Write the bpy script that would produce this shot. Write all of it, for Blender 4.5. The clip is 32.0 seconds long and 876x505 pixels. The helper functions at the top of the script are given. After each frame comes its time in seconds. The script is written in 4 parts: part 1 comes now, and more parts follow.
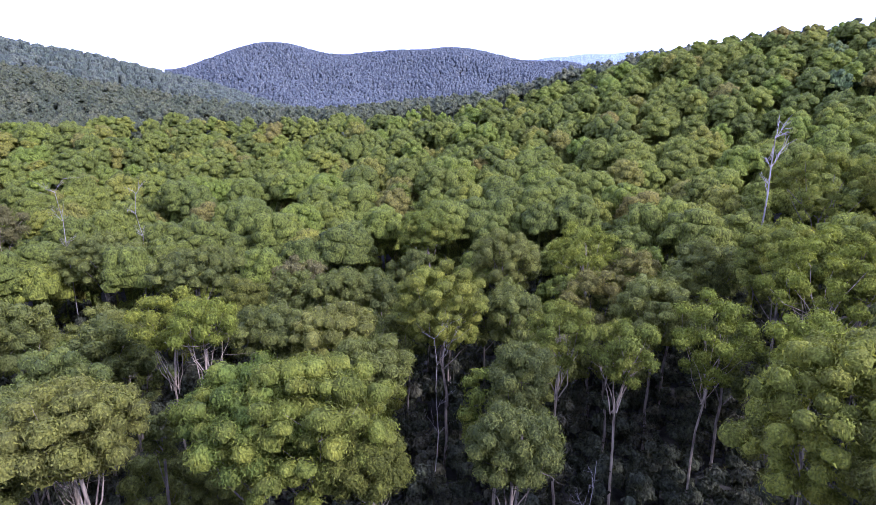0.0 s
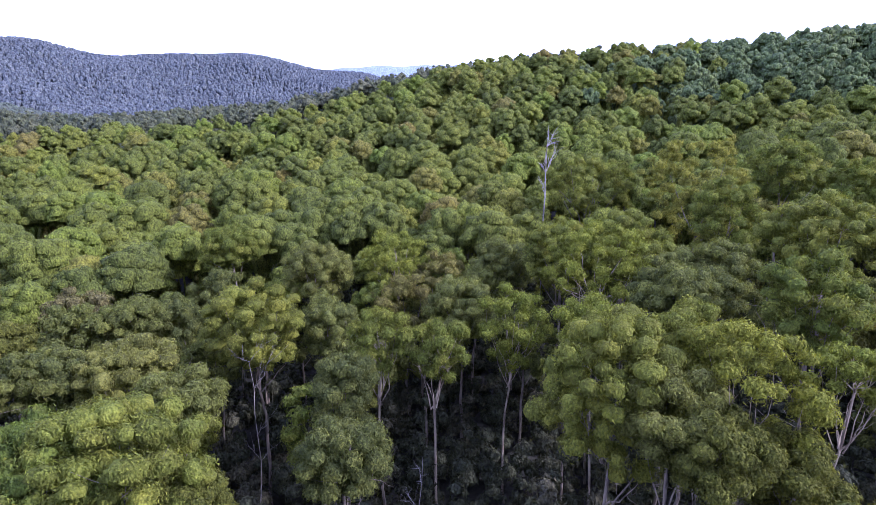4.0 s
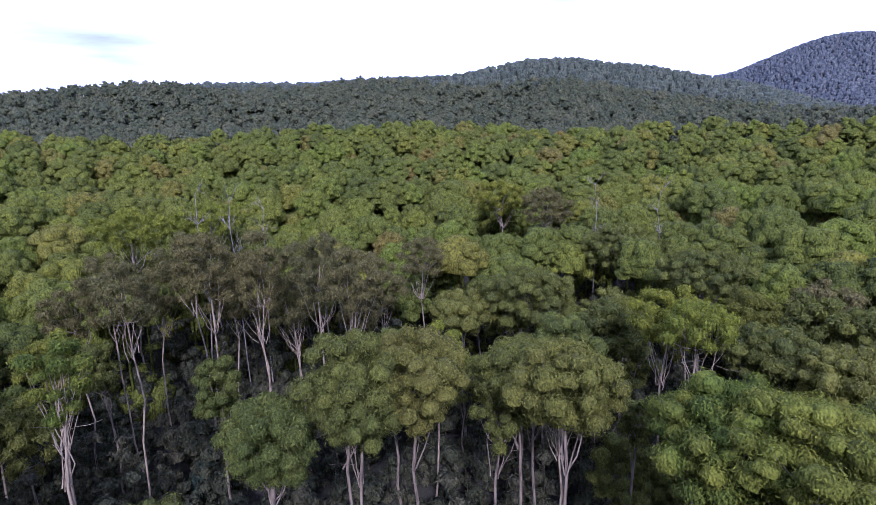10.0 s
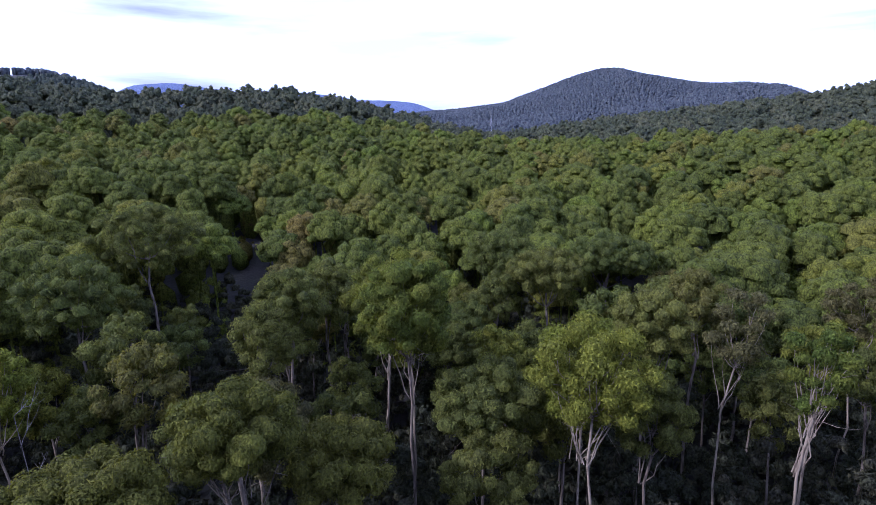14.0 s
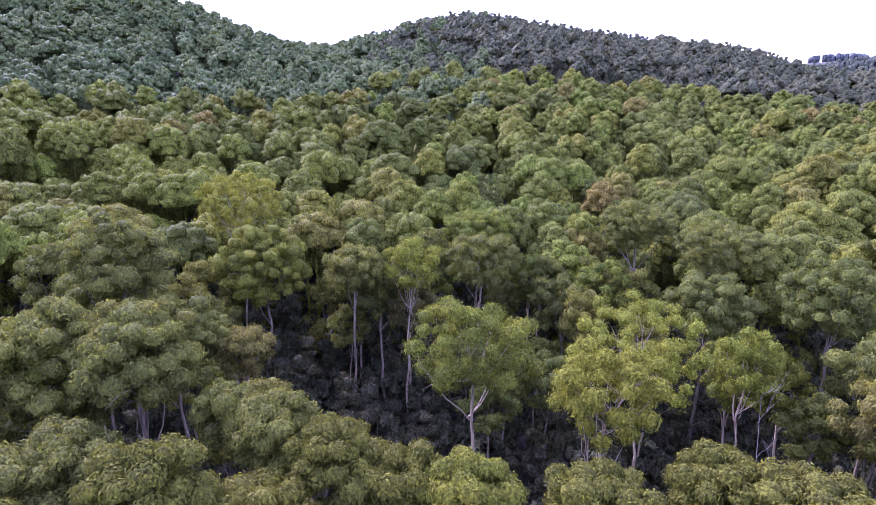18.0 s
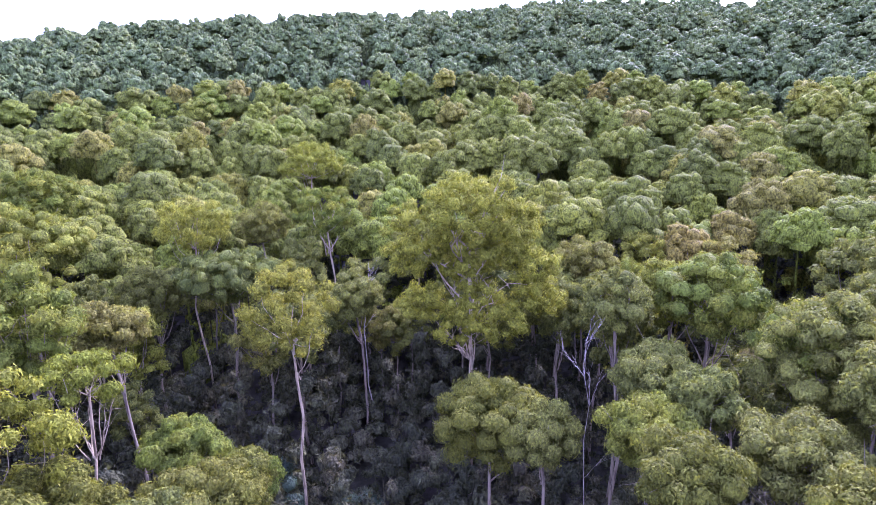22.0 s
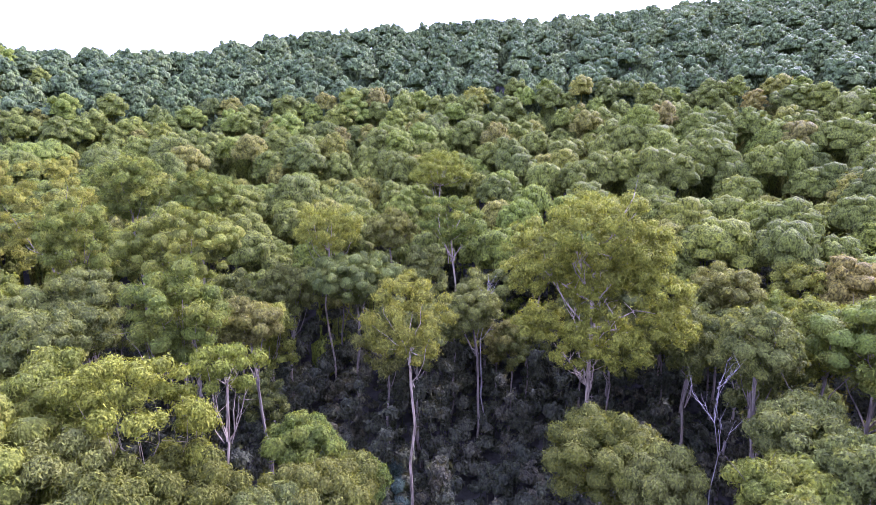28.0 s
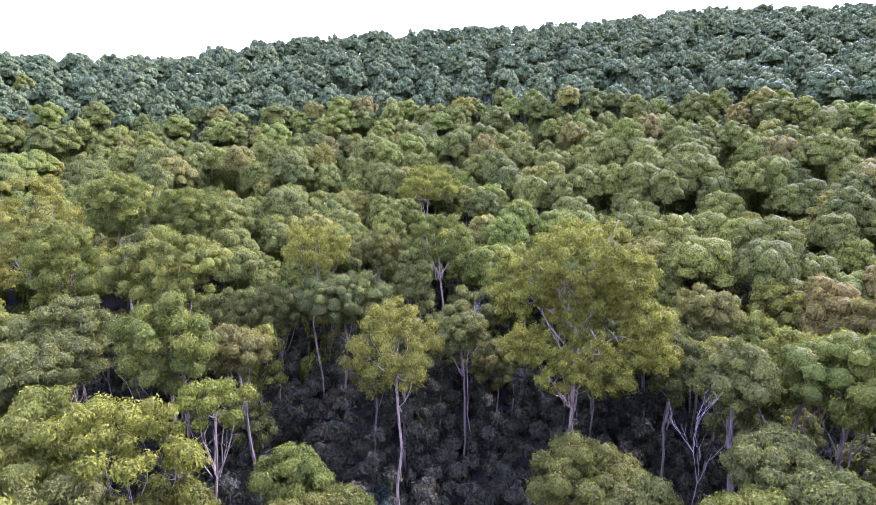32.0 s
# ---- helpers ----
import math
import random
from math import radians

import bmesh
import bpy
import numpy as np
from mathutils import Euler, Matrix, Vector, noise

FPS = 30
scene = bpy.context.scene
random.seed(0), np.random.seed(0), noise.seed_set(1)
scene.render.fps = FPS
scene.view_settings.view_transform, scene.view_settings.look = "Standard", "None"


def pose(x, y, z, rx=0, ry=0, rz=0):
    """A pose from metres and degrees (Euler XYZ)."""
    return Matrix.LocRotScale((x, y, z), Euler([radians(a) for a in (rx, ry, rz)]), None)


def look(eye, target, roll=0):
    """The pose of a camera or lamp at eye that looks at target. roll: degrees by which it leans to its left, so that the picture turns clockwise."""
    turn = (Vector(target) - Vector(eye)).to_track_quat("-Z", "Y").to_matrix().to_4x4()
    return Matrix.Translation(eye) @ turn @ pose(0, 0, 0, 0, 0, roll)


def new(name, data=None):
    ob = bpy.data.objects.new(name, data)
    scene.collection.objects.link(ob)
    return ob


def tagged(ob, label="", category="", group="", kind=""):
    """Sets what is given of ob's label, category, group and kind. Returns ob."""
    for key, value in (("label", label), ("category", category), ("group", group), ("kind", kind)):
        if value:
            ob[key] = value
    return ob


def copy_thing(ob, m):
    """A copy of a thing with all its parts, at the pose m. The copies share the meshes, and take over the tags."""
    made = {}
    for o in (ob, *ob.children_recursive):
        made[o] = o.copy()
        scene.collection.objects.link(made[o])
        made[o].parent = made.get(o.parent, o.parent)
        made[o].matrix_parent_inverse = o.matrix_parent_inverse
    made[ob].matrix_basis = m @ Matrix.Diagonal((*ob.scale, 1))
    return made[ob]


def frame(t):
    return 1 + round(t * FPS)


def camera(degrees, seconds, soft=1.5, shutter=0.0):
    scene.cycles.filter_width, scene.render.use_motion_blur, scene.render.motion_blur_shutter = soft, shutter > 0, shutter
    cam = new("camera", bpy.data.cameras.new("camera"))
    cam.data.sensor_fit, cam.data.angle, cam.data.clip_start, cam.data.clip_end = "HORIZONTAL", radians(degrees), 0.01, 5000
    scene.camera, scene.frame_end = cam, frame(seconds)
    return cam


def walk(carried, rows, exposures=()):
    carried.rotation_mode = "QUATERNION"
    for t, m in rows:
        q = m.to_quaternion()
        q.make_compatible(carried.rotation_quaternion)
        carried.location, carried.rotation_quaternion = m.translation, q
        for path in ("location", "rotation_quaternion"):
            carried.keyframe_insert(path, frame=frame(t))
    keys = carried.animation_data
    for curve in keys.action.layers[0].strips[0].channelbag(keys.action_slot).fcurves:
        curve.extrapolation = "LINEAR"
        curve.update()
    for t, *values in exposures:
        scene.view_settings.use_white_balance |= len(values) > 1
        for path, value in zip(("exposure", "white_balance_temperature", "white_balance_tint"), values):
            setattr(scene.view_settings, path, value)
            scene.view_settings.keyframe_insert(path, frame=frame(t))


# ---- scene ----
cam = camera(76.75, 32.0, soft=0.75)
# seconds, x, y, z, turn to the left, tilt, lean
PATH = [
    (0.0, -0.00, -0.00, -0.00, -0.00, -13.96, -0.56),
    (0.5, -0.06, -0.03, 0.08, -3.13, -13.22, -0.65),
    (1.0, -0.07, -0.04, 0.14, -5.03, -13.27, -0.34),
    (1.5, -0.11, -0.09, 0.18, -8.28, -13.15, 0.29),
    (2.0, -0.17, -0.15, 0.24, -12.37, -12.88, 0.15),
    (2.5, -0.24, -0.23, 0.30, -15.51, -13.33, 0.49),
    (3.0, -0.33, -0.30, 0.34, -18.19, -13.37, 0.09),
    (3.5, -0.40, -0.38, 0.39, -22.09, -13.01, -0.24),
    (5.5, -0.21, -0.08, -0.30, -8.87, -13.68, -0.67),
    (6.0, -0.22, -0.09, -0.27, -9.68, -13.07, -1.01),
    (6.5, -0.24, -0.05, -0.27, -10.00, -13.35, -1.01),
    (7.0, -0.24, 0.14, -0.40, -4.37, -13.69, -0.82),
    (7.5, -0.20, 0.40, -0.58, 5.11, -13.63, -1.54),
    (8.0, -0.20, 0.70, -0.79, 14.16, -13.03, -0.51),
    (8.5, -0.25, 0.99, -0.95, 23.05, -13.08, -0.93),
    (9.0, -0.28, 1.21, -1.09, 32.38, -12.57, -1.27),
    (9.5, -0.33, 1.39, -1.17, 41.68, -12.43, -1.26),
    (10.0, -0.40, 1.50, -1.23, 50.99, -12.38, -1.51),
    (10.5, -0.53, 1.60, -1.30, 60.29, -11.97, -1.08),
    (11.0, -0.73, 1.68, -1.47, 69.12, -11.95, -0.84),
    (11.5, -0.96, 1.74, -1.62, 78.18, -12.23, -0.42),
    (12.0, -1.16, 1.79, -1.76, 87.32, -11.90, -0.29),
    (12.5, -1.33, 1.88, -1.87, 96.55, -12.10, 0.09),
    (13.0, -1.50, 1.93, -1.96, 105.70, -12.13, 0.26),
    (13.5, -1.61, 1.97, -1.99, 114.94, -12.08, -0.29),
    (14.0, -1.71, 2.01, -2.02, 124.51, -11.60, -0.74),
    (14.5, -1.80, 1.91, -2.10, 133.78, -10.97, -0.72),
    (15.0, -1.83, 1.75, -2.20, 143.19, -10.72, -0.76),
    (15.5, -1.81, 1.60, -2.27, 152.30, -10.63, -0.23),
    (17.5, 1.87, 1.60, 0.32, 184.62, -12.68, 0.97),
    (18.0, 1.94, 1.43, 0.13, 193.77, -12.97, 0.54),
    (18.5, 2.05, 1.23, -0.05, 202.83, -12.99, 0.48),
    (19.0, 2.17, 1.07, -0.22, 212.10, -13.61, -0.16),
    (19.5, 2.31, 0.99, -0.33, 221.17, -13.49, 0.02),
    (20.0, 2.44, 0.91, -0.44, 230.62, -13.18, -0.47),
    (20.5, 2.56, 0.83, -0.54, 239.88, -13.20, -0.68),
    (21.0, 2.76, 0.73, -0.69, 248.99, -12.47, -1.04),
    (21.5, 3.03, 0.62, -0.82, 257.76, -12.81, -0.95),
    (22.0, 3.40, 0.54, -0.96, 267.23, -12.58, -1.39),
    (22.5, 3.74, 0.52, -1.11, 276.56, -12.24, -0.84),
    (23.0, 3.96, 0.50, -1.17, 281.22, -12.51, -0.61),
    (23.5, 4.02, 0.51, -1.16, 280.27, -12.10, -0.61),
    (24.0, 3.99, 0.52, -1.14, 279.64, -12.08, -0.85),
    (24.5, 3.97, 0.47, -1.12, 278.68, -12.60, -0.71),
    (26.5, 4.48, 0.25, -1.45, 282.04, -12.72, 0.48),
    (27.0, 4.42, 0.21, -1.18, 281.33, -13.24, -0.27),
    (27.5, 4.34, 0.15, -0.59, 280.90, -12.68, 0.36),
    (28.0, 4.27, 0.08, 0.47, 280.36, -12.04, -0.44),
    (28.5, 4.19, -0.02, 1.83, 279.96, -11.60, -1.06),
    (29.0, 4.11, -0.13, 3.13, 279.37, -12.73, -0.42),
    (29.5, 4.02, -0.21, 3.97, 278.60, -12.41, 0.64),
    (30.0, 3.97, -0.25, 4.32, 278.39, -12.01, 1.49),
    (30.5, 3.97, -0.26, 4.34, 280.16, -11.60, -1.04),
    (31.0, 4.00, -0.27, 4.22, 279.92, -12.38, -0.72),
    (31.5, 4.04, -0.26, 4.08, 279.56, -13.02, -0.15),
    (32.0, 4.08, -0.23, 3.94, 279.17, -12.02, -0.15),
]
EXPOSURES = [(0.0, 1.5, 5050, 40), (7.0, 1.35, 5030, 42), (9.0, 1.0, 5000, 41), (11.0, 0.65, 4950, 38), (13.0, 0.55, 4920, 36), (15.5, 0.45, 4920, 37),
             (17.5, 1.8, 5180, 54), (19.0, 2.2, 5200, 61), (21.0, 2.6, 5180, 57), (23.0, 2.6, 5150, 53), (27.0, 2.5, 5150, 53), (32.0, 2.4, 5150, 53)]
walk(cam, [(t, pose(x, y, z, 90 + tilt, 0, turn) @ pose(0, 0, 0, 0, 0, lean)) for t, x, y, z, turn, tilt, lean in PATH], EXPOSURES)

# ---- light ----
SUN_TURN, SUN_UP = 125.0, 35.0   # clockwise from +y, above the horizon


def make_world():
    w = bpy.data.worlds.new("sky")
    scene.world = w
    w.use_nodes = True
    n, l = w.node_tree.nodes, w.node_tree.links
    n.clear()
    out, bg = n.new("ShaderNodeOutputWorld"), n.new("ShaderNodeBackground")
    sky = n.new("ShaderNodeTexSky")
    sky.sky_type, sky.sun_disc = "NISHITA", False
    sky.sun_elevation, sky.sun_rotation = radians(SUN_UP), radians(SUN_TURN)
    sky.dust_density = 3.0
    co, mp = n.new("ShaderNodeTexCoord"), n.new("ShaderNodeMapping")
    mp.inputs["Scale"].default_value = (1.0, 1.0, 5.0)
    no = n.new("ShaderNodeTexNoise")
    no.inputs["Scale"].default_value, no.inputs["Detail"].default_value = 1.7, 7.0
    ramp = n.new("ShaderNodeValToRGB")
    ramp.color_ramp.elements[0].position, ramp.color_ramp.elements[1].position = 0.42, 0.64
    ramp.color_ramp.elements[0].color = (0.5, 0.5, 0.5, 1)
    mix, cloud = n.new("ShaderNodeMix"), n.new("ShaderNodeRGB")
    mix.data_type = "RGBA"
    cloud.outputs[0].default_value = (9.6, 10.4, 13.4, 1)
    l.new(co.outputs["Generated"], mp.inputs["Vector"])
    l.new(mp.outputs["Vector"], no.inputs["Vector"])
    l.new(no.outputs["Fac"], ramp.inputs["Fac"])
    l.new(ramp.outputs["Color"], mix.inputs["Factor"])
    l.new(sky.outputs["Color"], mix.inputs["A"])
    l.new(cloud.outputs[0], mix.inputs["B"])
    # thin grey-lilac streaks among the white cloud
    lay, wisp, part = n.new("ShaderNodeMapping"), n.new("ShaderNodeTexNoise"), n.new("ShaderNodeValToRGB")
    lay.inputs["Scale"].default_value = (1.0, 1.0, 8.0)
    lay.inputs["Location"].default_value = (0.4, 1.7, 0.0)
    wisp.inputs["Scale"].default_value, wisp.inputs["Detail"].default_value = 1.9, 6.0
    part.color_ramp.elements[0].position, part.color_ramp.elements[1].position = 0.54, 0.70
    part.color_ramp.elements[1].color = (0.85, 0.85, 0.85, 1)
    grey, veil = n.new("ShaderNodeRGB"), n.new("ShaderNodeMix")
    veil.data_type = "RGBA"
    grey.outputs[0].default_value = (2.6, 2.8, 3.5, 1)
    l.new(co.outputs["Generated"], lay.inputs["Vector"])
    l.new(lay.outputs["Vector"], wisp.inputs["Vector"])
    l.new(wisp.outputs["Fac"], part.inputs["Fac"])
    l.new(part.outputs["Color"], veil.inputs["Factor"])
    l.new(mix.outputs["Result"], veil.inputs["A"])
    l.new(grey.outputs[0], veil.inputs["B"])
    l.new(veil.outputs["Result"], bg.inputs["Color"])
    bg.inputs["Strength"].default_value = 0.13
    l.new(bg.outputs[0], out.inputs["Surface"])


make_world()
sun = new("sun", bpy.data.lights.new("sun", "SUN"))
sun.data.energy, sun.data.angle, sun.data.color = 3.3, radians(4.0), (1.0, 0.92, 0.80)
_a, _e = radians(SUN_TURN), radians(SUN_UP)
sun.matrix_world = look((math.sin(_a) * math.cos(_e) * 900, math.cos(_a) * math.cos(_e) * 900, math.sin(_e) * 900), (0, 0, 0))


# ---- materials ----
def material(name, rough=0.8):
    m = bpy.data.materials.new(name)
    m.use_nodes = True
    n = m.node_tree.nodes
    b = n["Principled BSDF"]
    b.inputs["Roughness"].default_value = rough
    return m, n, m.node_tree.links, b


def noise_node(n, l, scale, detail=4.0, kind="Object"):
    co, no = n.new("ShaderNodeTexCoord"), n.new("ShaderNodeTexNoise")
    no.inputs["Scale"].default_value, no.inputs["Detail"].default_value = scale, detail
    l.new(co.outputs[kind], no.inputs["Vector"])
    return no


def ramp_node(n, stops):
    r = n.new("ShaderNodeValToRGB").color_ramp
    while len(r.elements) < len(stops):
        r.elements.new(0.5)
    for e, (at, c) in zip(r.elements, stops):
        e.position, e.color = at, (*c, 1)
    return n[-1]


def mixed(n, l, fac, a, b, blend="MIX"):
    m = n.new("ShaderNodeMix")
    m.data_type, m.blend_type = "RGBA", blend
    for sock, v in (("Factor", fac), ("A", a), ("B", b)):
        if isinstance(v, (int, float)):
            m.inputs[sock].default_value = v
        elif isinstance(v, tuple):
            m.inputs[sock].default_value = (*v, 1)
        else:
            l.new(v, m.inputs[sock])
    return m.outputs["Result"]


def foliage(name, stops, tip, through_light=0.42, per_tree=True, grain=5.2):
    """Leaves: a hue for each tree, paler and darker tufts, painted shade in the leaf gaps, light that comes through."""
    m, n, l, b = material(name, 0.8)
    out = n["Material Output"]
    geo = n.new("ShaderNodeNewGeometry")
    info = n.new("ShaderNodeObjectInfo")
    tree = ramp_node(n, stops)
    own = n.new("ShaderNodeAttribute")
    own.attribute_name = "tree_hue"
    l.new(info.outputs["Random"] if per_tree else own.outputs["Fac"], tree.inputs["Fac"])
    blot = noise_node(n, l, 0.35 if per_tree else 0.02, 3.0)
    fac = n.new("ShaderNodeMapRange")
    fac.inputs["From Min"].default_value, fac.inputs["From Max"].default_value = 0.42, 0.75
    fac.inputs["To Max"].default_value = 0.7
    l.new(blot.outputs["Fac"], fac.inputs["Value"])
    col = mixed(n, l, fac.outputs["Result"], tree.outputs["Color"], tip)
    co, mp, cell = n.new("ShaderNodeTexCoord"), n.new("ShaderNodeMapping"), n.new("ShaderNodeTexVoronoi")
    mp.inputs["Scale"].default_value = (grain, grain, grain * 0.55)
    cell.inputs["Scale"].default_value = 1.0
    l.new(co.outputs["Object"], mp.inputs["Vector"])
    l.new(mp.outputs["Vector"], cell.inputs["Vector"])
    # cell centres brightened, edges darkened: shade between leaves painted into the colour
    gap_shade = 0.6 if per_tree else 0.38
    leaf = ramp_node(n, ((0.0, (1.2, 1.2, 1.15)), (0.45, (0.97, 0.97, 0.97)), (0.85, (gap_shade, gap_shade, gap_shade + 0.02))))
    l.new(cell.outputs["Distance"], leaf.inputs["Fac"])
    col = mixed(n, l, 1.0, col, leaf.outputs["Color"], "MULTIPLY")
    tuft = ramp_node(n, ((0.0, (0.66, 0.67, 0.69)), (0.55, (1, 1, 1)), (1.0, (1.4, 1.38, 1.25) if per_tree else (1.4, 1.38, 1.2))))
    if per_tree:
        l.new(geo.outputs["Random Per Island"], tuft.inputs["Fac"])
    else:
        fine = noise_node(n, l, grain * 0.35, 3.0)
        wide = n.new("ShaderNodeMapRange")
        wide.inputs["From Min"].default_value, wide.inputs["From Max"].default_value = 0.3, 0.7
        l.new(fine.outputs["Fac"], wide.inputs["Value"])
        l.new(wide.outputs["Result"], tuft.inputs["Fac"])
    col = mixed(n, l, 1.0, col, tuft.outputs["Color"], "MULTIPLY")
    l.new(col, b.inputs["Base Color"])
    b.inputs["Specular IOR Level"].default_value = 0.12
    tr, mx = n.new("ShaderNodeBsdfTranslucent"), n.new("ShaderNodeMixShader")
    l.new(mixed(n, l, 1.0, col, (1.3, 1.25, 0.6), "MULTIPLY"), tr.inputs["Color"])
    mx.inputs[0].default_value = through_light
    l.new(b.outputs[0], mx.inputs[1])
    l.new(tr.outputs[0], mx.inputs[2])
    l.new(mx.outputs[0], out.inputs["Surface"])
    bump = n.new("ShaderNodeBump")
    bump.invert = True
    bump.inputs["Strength"].default_value, bump.inputs["Distance"].default_value = 0.9, 0.9 / grain
    l.new(cell.outputs["Distance"], bump.inputs["Height"])
    l.new(bump.outputs[0], b.inputs["Normal"])
    l.new(bump.outputs[0], tr.inputs["Normal"])
    return m


def bark(name, pale, dark, rough=0.8):
    m, n, l, b = material(name, rough)
    co, mp, no = n.new("ShaderNodeTexCoord"), n.new("ShaderNodeMapping"), n.new("ShaderNodeTexNoise")
    mp.inputs["Scale"].default_value = (2.5, 2.5, 0.35)
    no.inputs["Scale"].default_value, no.inputs["Detail"].default_value = 1.6, 6.0
    l.new(co.outputs["Object"], mp.inputs["Vector"])
    l.new(mp.outputs["Vector"], no.inputs["Vector"])
    r = ramp_node(n, ((0.36, dark), (0.52, pale), (0.8, tuple(min(1, c * 1.25) for c in pale))))
    l.new(no.outputs["Fac"], r.inputs["Fac"])
    l.new(r.outputs["Color"], b.inputs["Base Color"])
    bump = n.new("ShaderNodeBump")
    bump.inputs["Strength"].default_value, bump.inputs["Distance"].default_value = 0.5, 0.05
    l.new(no.outputs["Fac"], bump.inputs["Height"])
    l.new(bump.outputs[0], b.inputs["Normal"])
    return m


OLIVE = foliage("olive_leaves", ((0.00, (0.075, 0.090, 0.024)), (0.35, (0.103, 0.119, 0.027)), (0.65, (0.116, 0.131, 0.030)), (0.90, (0.138, 0.142, 0.030)), (1.00, (0.146, 0.131, 0.037))), (0.155, 0.165, 0.030))
FRESH = foliage("fresh_leaves", ((0.00, (0.088, 0.124, 0.020)), (0.50, (0.123, 0.146, 0.022)), (1.00, (0.153, 0.159, 0.022))), (0.184, 0.184, 0.024))
GREY = foliage("grey_green_leaves", ((0.00, (0.081, 0.104, 0.023)), (0.50, (0.097, 0.120, 0.027)), (1.00, (0.116, 0.126, 0.029))), (0.140, 0.155, 0.034))
BLUE = foliage("blue_green_leaves", ((0.00, (0.032, 0.055, 0.042)), (1.00, (0.044, 0.067, 0.050))), (0.053, 0.078, 0.058))
BROWN = foliage("brownish_leaves", ((0.00, (0.103, 0.103, 0.038)), (1.00, (0.131, 0.118, 0.043))), (0.135, 0.129, 0.045))
MID = foliage("forest_leaves", ((0.00, (0.093, 0.115, 0.023)), (0.30, (0.116, 0.142, 0.024)), (0.55, (0.137, 0.162, 0.026)), (0.78, (0.137, 0.183, 0.024)), (0.90, (0.180, 0.183, 0.026)), (0.98, (0.158, 0.146, 0.034)), (1.00, (0.187, 0.152, 0.034))), (0.166, 0.180, 0.026), 0.45, False, 3.2)
# undergrowth greens kept dark, so the colour carries some of the canopy's shade
SHADED_GREY = foliage("shaded_undergrowth_leaves", ((0.00, (0.040, 0.046, 0.026)), (0.50, (0.056, 0.062, 0.034)), (1.00, (0.074, 0.070, 0.042))), (0.070, 0.074, 0.038), 0.3, False, 3.0)
# hill woods: leaf greens greyed and blued with distance to include haze
HAZED_HILL = foliage("hazed_hill_leaves", ((0.00, (0.071, 0.103, 0.036)), (0.50, (0.089, 0.127, 0.042)), (1.00, (0.114, 0.146, 0.047))), (0.102, 0.133, 0.044), 0.3, False, 1.6)
HAZED_SLOPE = foliage("hazed_slope_leaves", ((0.00, (0.058, 0.071, 0.037)), (0.50, (0.078, 0.091, 0.046)), (1.00, (0.099, 0.104, 0.053))), (0.090, 0.098, 0.048), 0.3, False, 1.6)
HAZED_FAR = foliage("hazed_far_leaves", ((0.00, (0.050, 0.064, 0.044)), (0.50, (0.064, 0.080, 0.054)), (1.00, (0.080, 0.092, 0.062))), (0.072, 0.084, 0.056), 0.15, False, 0.7)
# mountains and ranges: the blue of distant haze is painted into the base colour
HAZED_MOUNTAIN = foliage("hazed_mountain_leaves", ((0.00, (0.062, 0.075, 0.080)), (0.50, (0.076, 0.089, 0.092)), (1.00, (0.088, 0.098, 0.096))), (0.080, 0.092, 0.092), 0.1, False, 0.3)
HAZED_RANGE = foliage("hazed_range_woods", ((0.0, (0.120, 0.155, 0.250)), (1.0, (0.140, 0.175, 0.270))), (0.135, 0.17, 0.26), 0.05, False, 0.3)
HAZED_PALE_RANGE = foliage("hazed_palest_woods", ((0.0, (0.200, 0.245, 0.330)), (1.0, (0.220, 0.265, 0.350))), (0.215, 0.26, 0.34), 0.05, False, 0.3)
PALE = foliage("yellow_green_leaves", ((0.00, (0.118, 0.145, 0.018)), (0.50, (0.141, 0.165, 0.019)), (1.00, (0.161, 0.172, 0.021))), (0.187, 0.201, 0.021), 0.35)
# olive leaves with the yellow of sun from behind put into the base colour
BACKLIT_OLIVE = foliage("backlit_olive_leaves", ((0.00, (0.082, 0.091, 0.014)), (0.50, (0.093, 0.101, 0.016)), (1.00, (0.104, 0.105, 0.018))), (0.119, 0.125, 0.018), 0.35)
WHITE_BARK = bark("white_gum_bark", (0.225, 0.185, 0.122), (0.09, 0.068, 0.043))
GREY_BARK = bark("grey_bark", (0.14, 0.115, 0.08), (0.05, 0.038, 0.027))
DEAD_WOOD = bark("bleached_dead_wood", (0.21, 0.19, 0.16), (0.10, 0.08, 0.065))


